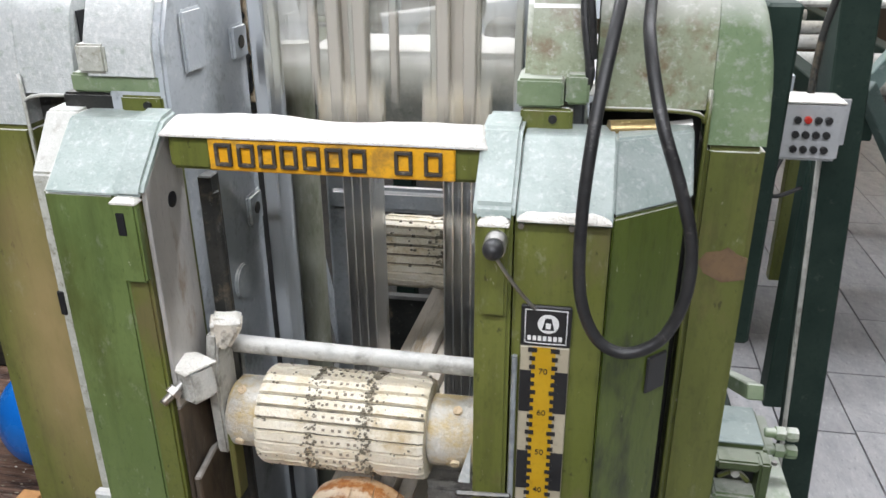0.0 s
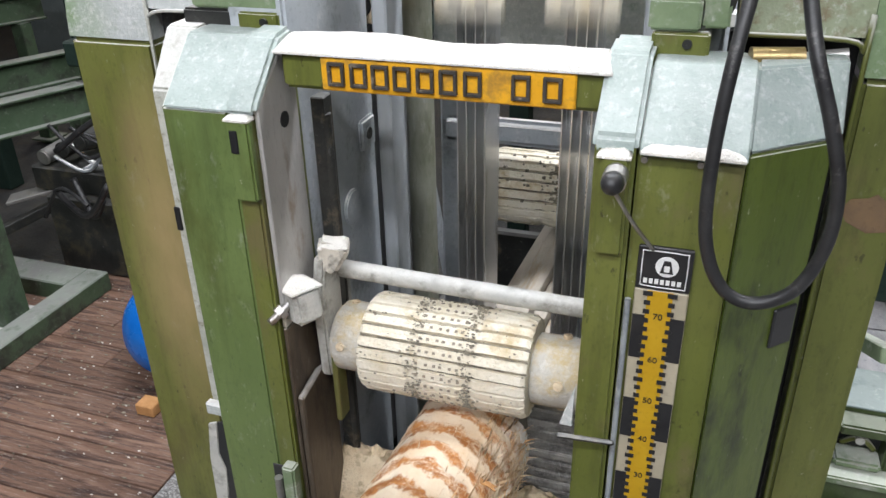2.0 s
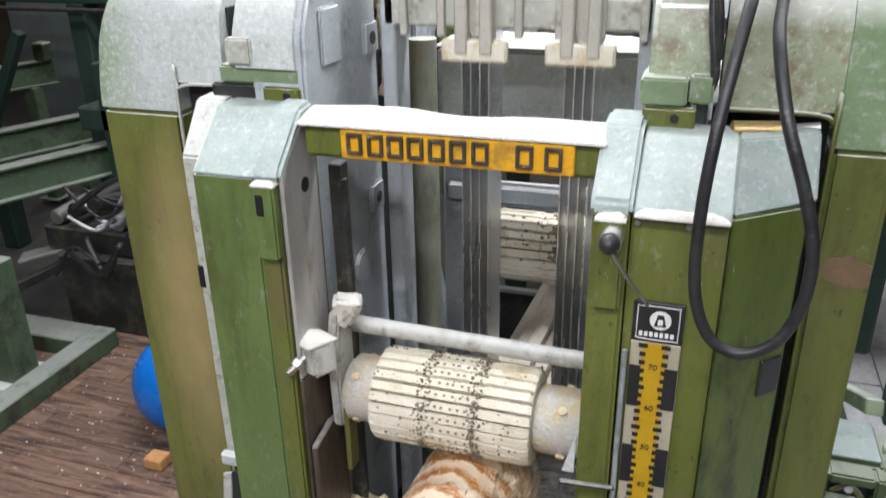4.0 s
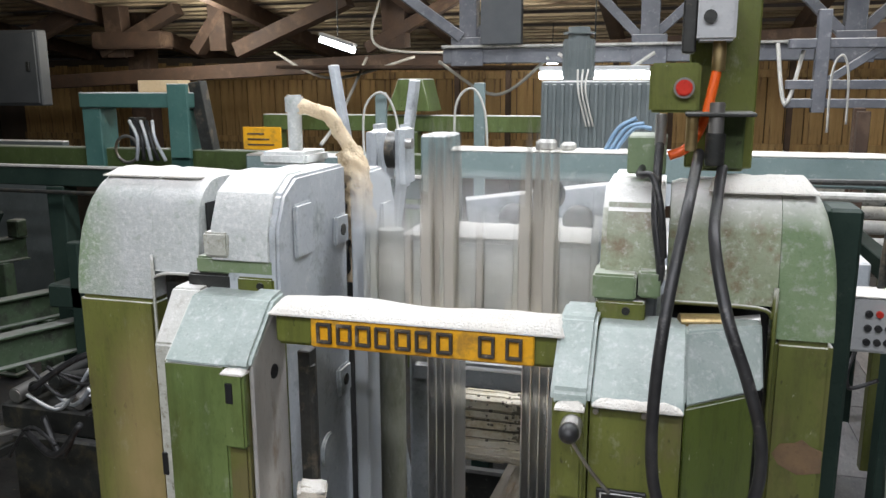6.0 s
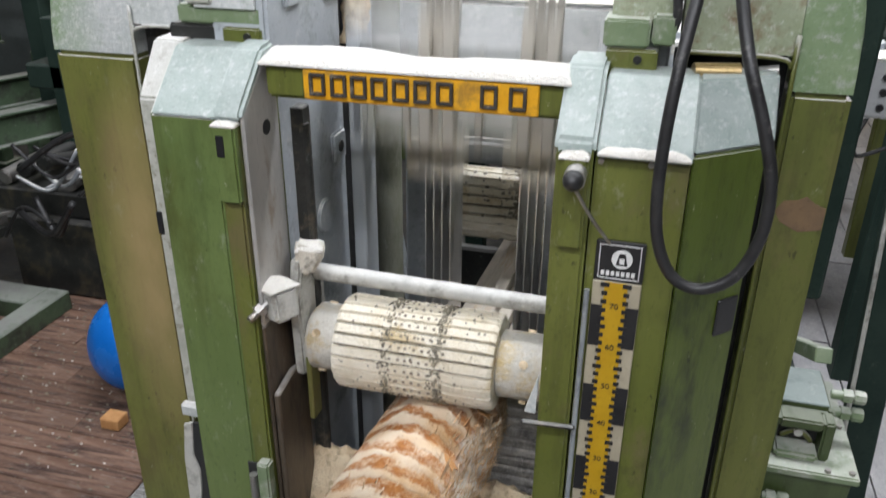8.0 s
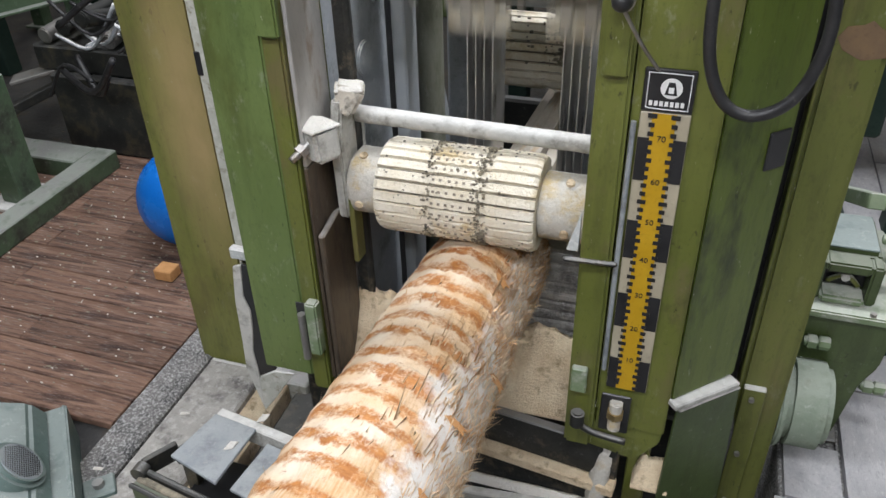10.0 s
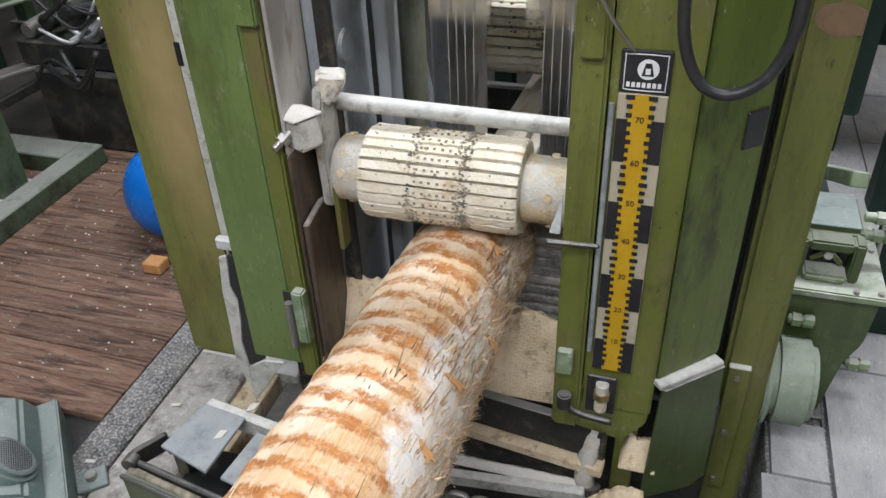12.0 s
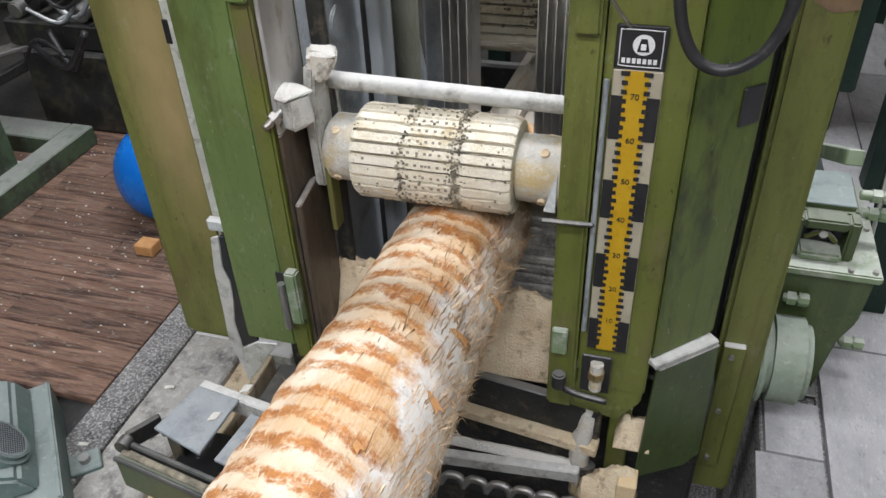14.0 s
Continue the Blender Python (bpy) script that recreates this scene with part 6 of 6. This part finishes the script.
    for x, yy, z, r in ((-1.46, 4.35, 2.1, 0.1), (-1.0, 4.5, 2.12, 0.09), (0.98, 5.5, 2.3, 0.05)):
        single("hanging_cable", bm_tube([(x - r, yy, z - 0.45), (x - r, yy, z - 0.1), (x, yy, z), (x + r * 0.8, yy, z - 0.12), (x + r, yy, z - 0.4)], 0.007, 8, 6), CABLE, "pale looped cable hanging behind the saw", "cable", "hanging cables")
    g = thing("pulley_block", "dusty grey pulley housing behind the casting", "machine part", "", (-0.06, 0, -0.024))
    part("cheek", bm_box(-1.02, -0.94, 3.1, 3.25, 1.78, 2.02, 0.03, 3), GREYBLUE, g)
    part("cheek", bm_box(-0.90, -0.86, 3.1, 3.25, 1.78, 2.02, 0.02, 3), GREYBLUE, g)
    part("wheel", bm_cyl((-0.94, 3.17, 1.92), (-0.90, 3.17, 1.92), 0.07, n=20), DARKSTEEL, g)
    part("bolt", bm_cyl((-0.86, 3.13, 1.95), (-0.835, 3.13, 1.95), 0.02, n=10), STEEL, g)


def build_back_right():
    b = thing("rear_crossbeam", "grey-green painted steel beam furred with dust", "steel beam", "", (0, 0, -0.014))
    part("beam", bm_box(-0.95, 1.7, 3.55, 3.7, 1.765, 1.885, 0.008, 2), BEAMGREEN, b)
    part("dust_layer", bm_mound(-0.95, 1.7, 3.55, 3.7, 1.885, 0.014, 60, 6, 7.0), DUST, b)
    part("end_block", bm_box(-0.98, -0.86, 3.50, 3.72, 1.70, 1.95, 0.01), BEAMGREEN, b)
    part("conduit", bm_cyl((0.15, 3.52, 1.74), (1.7, 3.52, 1.74), 0.018, n=10), GREYDUST, b)
    part("conduit", bm_cyl((0.15, 3.53, 1.79), (1.7, 3.53, 1.80), 0.012, n=8), DARKSTEEL, b)
    for x in (-0.9, 0.95):
        part("leg", bm_box(x - 0.06, x + 0.06, 3.56, 3.68, -0.016, 1.765, 0.006), TEAL, b)
    for k in range(3):
        part("blue_hose", bm_tube([(-0.22 + k * 0.02, 3.6, 1.89), (-0.17 + k * 0.03, 3.6, 1.98), (-0.10 + k * 0.03, 3.6, 2.02 - k * 0.02)], 0.009, 8, 6), BLUEGREY, b)
    part("bolt_group", bm_box(-0.50, -0.42, 3.56, 3.64, 1.885, 1.93, 0.01), GREYDUST, b)
    part("bolt_group", bm_box(-0.40, -0.34, 3.56, 3.64, 1.885, 1.92, 0.01), GREYDUST, b)
    # outfeed machinery seen between beam and cross member
    o = thing("outfeed_unit", "blue-grey outfeed machinery with dark round covers", "sawmill machine")
    part("frame_beam", bm_beam((-0.95, 4.2, 1.50), (0.15, 4.5, 1.62), 0.12, 0.14), GREYBLUE, o)
    part("bed", bm_box(-1.0, 0.9, 4.0, 5.0, 1.15, 1.38, 0.01), GREYBLUE, o)
    for x, yy, z, r in ((-0.445, 3.6, 1.688, 0.07), (-0.594, 3.6, 1.577, 0.068), (-0.319, 3.6, 1.58, 0.068)):
        part("round_cover", bm_ball((x, yy, z), r, 20, (1, 0.7, 1)), DARKSTEEL, o)
        part("cover_stem", bm_cyl((x, yy, z - 0.3), (x, yy, z), 0.02, n=10), STEEL, o)
    part("feed_arm", bm_beam((-0.8, 4.0, 1.40), (-0.3, 4.0, 1.42), 0.06, 0.06), BLUEGREY, o)
    part("leg", bm_box(-0.9, -0.8, 4.1, 4.2, -0.03, 1.15, 0.005), TEAL, o)
    part("leg", bm_box(0.7, 0.8, 4.1, 4.2, -0.03, 1.15, 0.005), TEAL, o)
    part("rail", bm_box(-0.8, 0.1, 3.45, 3.52, 1.38, 1.43, 0.004), GREYDUST, o)
    # hydraulic tank with upright motor
    h = thing("hydraulic_tank", "grey-green ribbed tank with an upright motor", "hydraulic unit", "", (-0.085, 0, 0))
    part("tank", bm_box(-0.62, 0.05, 5.0, 5.6, 1.2, 2.16, 0.01), TANKGREY, h)
    for k in range(14):
        x = -0.60 + k * 0.048
        part("rib", bm_box(x, x + 0.022, 4.98, 5.0, 1.25, 2.14, 0.003), TANKGREY, h)
    part("leg", bm_box(-0.6, 0.0, 5.1, 5.5, -0.03, 1.2, 0.01), TEAL, h)
    part("motor", bm_cyl((-0.43, 5.2, 2.16), (-0.43, 5.2, 2.40), 0.09, n=24), TANKGREY, h)
    part("motor_cap", bm_cyl((-0.43, 5.2, 2.40), (-0.43, 5.2, 2.47), 0.095, n=24, bevel=0.03), TANKGREY, h)
    for k in range(12):
        w = 2 * math.pi * k / 12
        part("fin", bm_box(-0.43 + 0.09 * math.cos(w) - 0.006, -0.43 + 0.09 * math.cos(w) + 0.006, 5.2 + 0.09 * math.sin(w) - 0.006, 5.2 + 0.09 * math.sin(w) + 0.006, 2.18, 2.39, 0), TANKGREY, h)
    for k in range(3):
        part("cable", bm_tube([(-0.42 + 0.03 * k, 5.08, 2.22), (-0.40 + 0.02 * k, 4.96, 2.1), (-0.35 + 0.02 * k, 4.96, 1.9)], 0.006, 8, 6), CABLE, h)
    # right side: rails and posts beyond the floor blocks
    r = thing("side_conveyor", "dusty green roller conveyor on steel legs", "conveyor")
    part("side_beam", bm_box(1.15, 1.25, 4.0, 9.0, 1.1, 1.22, 0.006), TEAL, r)
    part("side_beam", bm_box(1.8, 1.9, 4.0, 9.0, 1.1, 1.22, 0.006), TEAL, r)
    for k in range(7):
        yy = 4.2 + k * 0.7
        part("roller", bm_cyl((1.25, yy, 1.16), (1.8, yy, 1.16), 0.05, n=12), GREYDUST, r)
        part("leg", bm_box(1.16, 1.24, yy, yy + 0.08, -0.03, 1.1, 0.004), GREEN if k % 2 else TEAL, r)
    part("brace", bm_beam((1.1, 4.0, 1.2), (1.5, 4.1, 1.75), 0.05, 0.08), MOTORTEAL, r)
    part("brace", bm_beam((1.15, 3.9, 1.35), (1.4, 4.1, 1.0), 0.05, 0.08), MOTORTEAL, r)
    for x, yy in ((0.98, 4.8), (1.08, 5.4)):
        single("timber_post", bm_box(x - 0.03, x + 0.03, yy, yy + 0.06, -0.03, 2.0, 0.004), TIMBER, "thin brown timber post behind the saw", "post", "timber posts")


# ---- roof timbers, steel truss, lamps ----
def build_roof():
    tie = single("tie_beam", bm_beam((-9.9, 8.2, 2.04), (9, 8.2, 2.90), 0.2, 0.15), TIMBER, "dark brown roof tie beam", "roof beam", "roof timbers")
    rng = random.Random(5)
    for x0, z0, x1, z1, w in ((-6.2, 2.5, -5.2, 2.95, 0.16), (-5.0, 2.5, -4.6, 3.0, 0.16), (-4.5, 2.5, -3.2, 3.0, 0.2), (-6.0, 2.45, -6.0, 3.0, 0.22), (-4.7, 2.5, -4.7, 3.0, 0.2), (-2.7, 2.5, -2.7, 3.0, 0.24),
                              (-7.6, 2.5, -6.4, 3.0, 0.2), (-3.0, 2.5, -2.0, 3.0, 0.14), (2.6, 2.5, 3.0, 3.0, 0.18), (3.8, 2.5, 3.8, 3.0, 0.2)):
        single("roof_strut", bm_beam((x0, 8.2 + rng.uniform(-0.05, 0.05), z0), (x1, 8.2, z1), w, w * 0.8), TIMBER, "slanting dark brown roof strut", "roof beam", "roof timbers")
    for k in range(9):
        x = -8.2 + k * 1.9
        single("rafter", bm_beam((x, 13.9, 2.04), (x, -7.9, 5.42), 0.12, 0.18), TIMBER, "dark brown sloping rafter", "roof beam", "roof timbers")
    for x, z in ((-6.1, 2.62),):
        single("corbel", bm_box(x - 0.1, x + 0.8, 8.0, 8.25, z - 0.09, z + 0.09, 0.02, 2), TIMBER, "squared brown timber end", "roof beam", "roof timbers")
    single("wall_post", bm_box(-6.2, -5.9, 8.6, 8.8, -0.03, 3.2, 0.02), TIMBER, "dark brown wall post", "post", "roof timbers")
    # board wall at the far end
    wall = structure("wall_boards", bm_box(-9.9, 9, 10.4, 10.45, -0.9, 2.5, 0), HULL, "far wall clad in honey-brown boards", "wall")
    board = None
    for k in range(86):
        x = -9.4 + k * 0.21
        if board is None:
            board = part("board", bm_box(0.0, 0.2, -0.025, 0.0, 0.0, 1.42, 0.004), BOARD, wall)
            board.location = (x, 10.398, 1.0)
        else:
            linked("board", board.data, wall, (x, 10.398 - 0.006 * (k % 2), 1.0 + rng.uniform(-0.03, 0.03)))
    for z in (1.35, 2.2):
        part("batten", bm_box(-9.4, 8.7, 10.33, 10.37, z, z + 0.09, 0.004), BOARD, wall)
    # steel truss
    t = thing("steel_truss", "dusty grey steel lattice truss under the roof", "truss")
    y = 6.6
    part("chord", bm_box(-1.75, 6.0, y, y + 0.16, 2.30, 2.42, 0.006), TRUSS, t)
    part("chord", bm_box(-1.75, 6.0, y, y + 0.16, 3.1, 3.2, 0.006), TRUSS, t)
    part("flange", bm_box(-1.75, 6.0, y - 0.05, y + 0.2, 2.42, 2.44, 0.003), GREYDUST, t)
    for k, x in enumerate((-1.55, -0.15, 1.25, 2.65, 4.05)):
        part("upright", bm_box(x - 0.07, x + 0.07, y + 0.02, y + 0.14, 2.44, 3.1, 0.005), TRUSS, t)
        part("diagonal", bm_beam((x, y + 0.08, 2.46), (x + 0.66, y + 0.08, 3.08), 0.07, 0.07), TRUSS, t)
        part("diagonal", bm_beam((x + 1.35, y + 0.08, 2.46), (x + 0.74, y + 0.08, 3.08), 0.07, 0.07), TRUSS, t)
        part("gusset", bm_box(x - 0.13, x + 0.13, y - 0.012, y, 2.28, 2.5, 0.004), TRUSS, t)
    part("brace", bm_beam((-1.6, y, 2.5), (-2.4, y - 0.3, 3.1), 0.08, 0.08), TRUSS, t)
    part("panel", bm_box(-1.42, -1.1, y - 0.1, y - 0.02, 2.44, 2.80, 0.006), GREYCAB, t, "dark hung panel")
    t2 = thing("gallery_frame", "dusty grey steel gallery frame", "truss")
    for z in (1.98, 2.10, 2.36):
        part("rail", bm_box(0.75, 4.5, 6.0, 6.1, z, z + 0.06, 0.004), TRUSS, t2)
    for x in (0.95, 1.5, 2.05, 2.6):
        part("post", bm_box(x - 0.04, x + 0.04, 5.985, 6.07, 1.95, 2.6, 0.004), TRUSS, t2)
        part("brace", bm_beam((x, 6.04, 2.12), (x + 0.35, 6.04, 2.36), 0.04, 0.05), TRUSS, t2)
    # canopy sheet under the truss
    single("canopy_sheet", bm_beam((-3.5, 7.6, 2.30), (0.3, 7.2, 2.26), 0.8, 0.03), TIMBER, "brown sheet hanging below the tie beam", "sheet")
    # lamps that show
    for x, y, z, ln, ang in ((-3.0, 7.4, 2.50, 0.36, -18), (-4.1, 6.5, 2.95, 0.55, 0), (-2.0, 9.0, 2.50, 0.5, 0), (-0.515, 6.2, 2.20, 0.78, 0), (-1.3, 9.6, 2.38, 0.12, 0), (-1.0, 9.6, 2.42, 0.12, 0)):
        lamp = thing("tube_lamp", "lit white fluorescent tube lamp", "lamp", "hall lamps")
        r = 0.027 if ln > 0.3 else 0.022
        c, s = math.cos(radians(ang)), math.sin(radians(ang))
        part("tube", bm_cyl((x - ln / 2 * c, y, z - ln / 2 * s), (x + ln / 2 * c, y, z + ln / 2 * s), r, n=14), LIT, lamp)
        part("hanger", bm_cyl((x, y + 0.02, z + 0.06), (x, y + 0.02, 5.56 - (y + 8.02) * 0.155), 0.006, n=6), DARKIRON, lamp)
        part("housing", bm_beam((x - ln / 2 * c, y + 0.02, z + 0.05 - ln / 2 * s), (x + ln / 2 * c, y + 0.02, z + 0.05 + ln / 2 * s), 0.09, 0.03), GREYBOX, lamp)
    for pts in ([(-3.9, 7.9, 2.46), (-3.2, 7.7, 2.2), (-2.4, 7.9, 2.4)], [(-2.9, 7.9, 2.4), (-2.6, 6.5, 1.9), (-2.2, 5.2, 1.75)], [(-0.8, 6.4, 2.36), (-0.45, 6.4, 2.18), (-0.1, 6.4, 2.36)],
                [(-1.9, 7.0, 2.33), (-1.4, 7.0, 2.05), (-0.9, 6.6, 2.34)], [(0.7, 6.2, 2.4), (0.75, 6.0, 2.0), (0.85, 6.1, 2.35)], [(-2.8, 8.07, 3.0), (-2.82, 8.07, 2.5), (-1.5, 8.07, 2.45)]):
        single("slack_cable", bm_tube(pts, 0.014, 8, 8), CABLE, "slack pale cable strung under the roof", "cable", "slack cables")
    for k in range(7):
        x = -2.4 + k * 0.6
        single("hall_post", bm_box(x, x + 0.06, 9.4, 9.46, -0.03, 2.42, 0.004), TIMBER, "thin timber post at the far wall", "post", "timber posts")
    cv = thing("far_conveyor", "green painted far conveyor frame", "conveyor")
    part("side_beam", bm_box(-3.0, -0.6, 5.9, 6.0, 1.80, 1.92, 0.006), LEAF, cv)
    part("side_beam", bm_box(-3.0, -0.6, 6.4, 6.5, 1.84, 1.90, 0.006), GREEN, cv)
    for x in (-2.9, -1.8, -0.7):
        part("leg", bm_box(x - 0.05, x + 0.05, 5.9, 6.0, -0.03, 1.8, 0.006), LEAF, cv)
    part("hopper", bm_prism([(-1.95, 1.95), (-1.62, 1.95), (-1.68, 2.18), (-1.86, 2.18)], "y", 5.8, 6.1, 0.006), LEAF, cv)


# ---- floor pieces ----
def build_floor_pieces(east, west):
    rng = random.Random(3)
    plank = part("plank", bm_box(0, 1, -0.066, 0.066, -0.03, 0.0, 0.003), PLANK, west)
    plank.location, plank.scale = (-2.30, 1.737, 0), (0.668, 1, 1)
    linked("plank", plank.data, west, (-3.30, 1.737, 0), (0, 0, 0), (0.995, 1, 1))
    for k in range(1, 12):
        y = 1.737 + k * 0.137
        split = rng.uniform(-2.7, -1.95)
        linked("plank", plank.data, west, (split, y, rng.uniform(-0.003, 0.0)), (0, 0, 0), (-1.632 - split, 1, 1))
        linked("plank", plank.data, west, (-3.30, y, rng.uniform(-0.003, 0.0)), (0, 0, 0), (split - 0.004 + 3.30, 1, 1))
    blk = part("floor_block", bm_box(0, 1, 0, 1, -0.03, 0.0, 0.0), SLAB, east)
    blk.location, blk.scale = (0.63, 1.2, 0), (0.30, 0.5, 1)
    for i in range(8):
        x = 0.63 + i * 0.305
        y = 1.2 + (0.505 if i == 0 else rng.uniform(-0.3, 0.0))
        while y < 9.5:
            ln = rng.uniform(0.45, 0.9)
            linked("floor_block", blk.data, east, (x, y, rng.uniform(-0.004, 0.0)), (0, 0, 0), (0.297, ln - 0.008, 1))
            y += ln
    for x, y, w, d in ((0.425, 1.48, 0.20, 0.30), (0.43, 1.79, 0.19, 0.22), (0.46, 2.02, 0.16, 0.22), (0.40, 1.15, 0.225, 0.32), (0.47, 2.9, 0.15, 0.6)):
        linked("floor_block", blk.data, east, (x, y, -0.02), (0, 0, 0), (w, d, 1))

    bm, pale = bmesh.new(), bmesh.new()
    for k in range(1500):
        x, y = rng.uniform(-3.3, -1.68), rng.uniform(1.75, 4.2)
        tiny = k % 5 == 0
        s = rng.uniform(0.0015, 0.004) if tiny else rng.uniform(0.002, 0.009) * rng.random() ** 0.5
        bm_prism([(x - s * 2, y), (x - s * 0.4, y - s * 0.6), (x + s * 1.4, y - s * 0.2), (x + s * 0.5, y + s * 0.7)], "z", 0.0, 0.003, 0, 1, pale if tiny else bm)
    ob = single("bark_litter", bm, GROOVE, "dark crumbs of bark strewn over the planks", "litter")
    tagged(ob, "dark crumbs of bark strewn over the planks", "litter", kind="stuff")
    ob = single("sawdust_litter", pale, DUST, "pale flecks of sawdust strewn over the planks", "litter")
    tagged(ob, "pale flecks of sawdust strewn over the planks", "litter", kind="stuff")


EAST, WEST = build_hall()
SAW = build_saw()
SASH = build_sash(SAW)
GATE = build_gate()
DRUM = build_roller(GATE)
LOG = build_log()
build_hydraulics()
build_control_box()
build_gearbox()
build_pit()
build_sills()
build_motor_box()
build_left_machines()
build_back_left()
build_back_right()
build_roof()
build_floor_pieces(EAST, WEST)


# ---- motion ----
def sash_height(t):
    """Stroke of the saw sash over its low position; five strokes a second, running a little fast or slow."""
    lead = ((0.0, -0.16), (1.5, -0.13), (4.3, 0.0), (4.7, 0.02), (5.1, 0.14), (5.8, 0.18), (7.8, 0.67), (9.2, 0.61), (11.5, 0.60), (13.0, 0.63), (14.0, 0.66))
    for (a, u), (b, v) in zip(lead, lead[1:]):
        if a <= t <= b:
            break
    turns = (t - 4.5) * 5.0 + u + (v - u) * (t - a) / (b - a)
    return 0.28 * (1 - math.cos(2 * math.pi * turns)) - 0.035


def motions():
    v = 0.04
    turn = 2.8
    dx, dy = math.sin(radians(turn)), math.cos(radians(turn))
    walk(LOG, [(t, pose(-0.474 + v * t * dx, 1.70 + v * t * dy, 0.606, 0, 0, -turn)) for t in (0.0, 7.0, 14.0)])
    walk(DRUM, [(float(k), pose(-0.502, 1.97, 0.889, -math.degrees(k * v / 0.124))) for k in range(15)])
    walk(SASH, [(k / 30, pose(0, 0, sash_height(k / 30))) for k in range(421)])


motions()
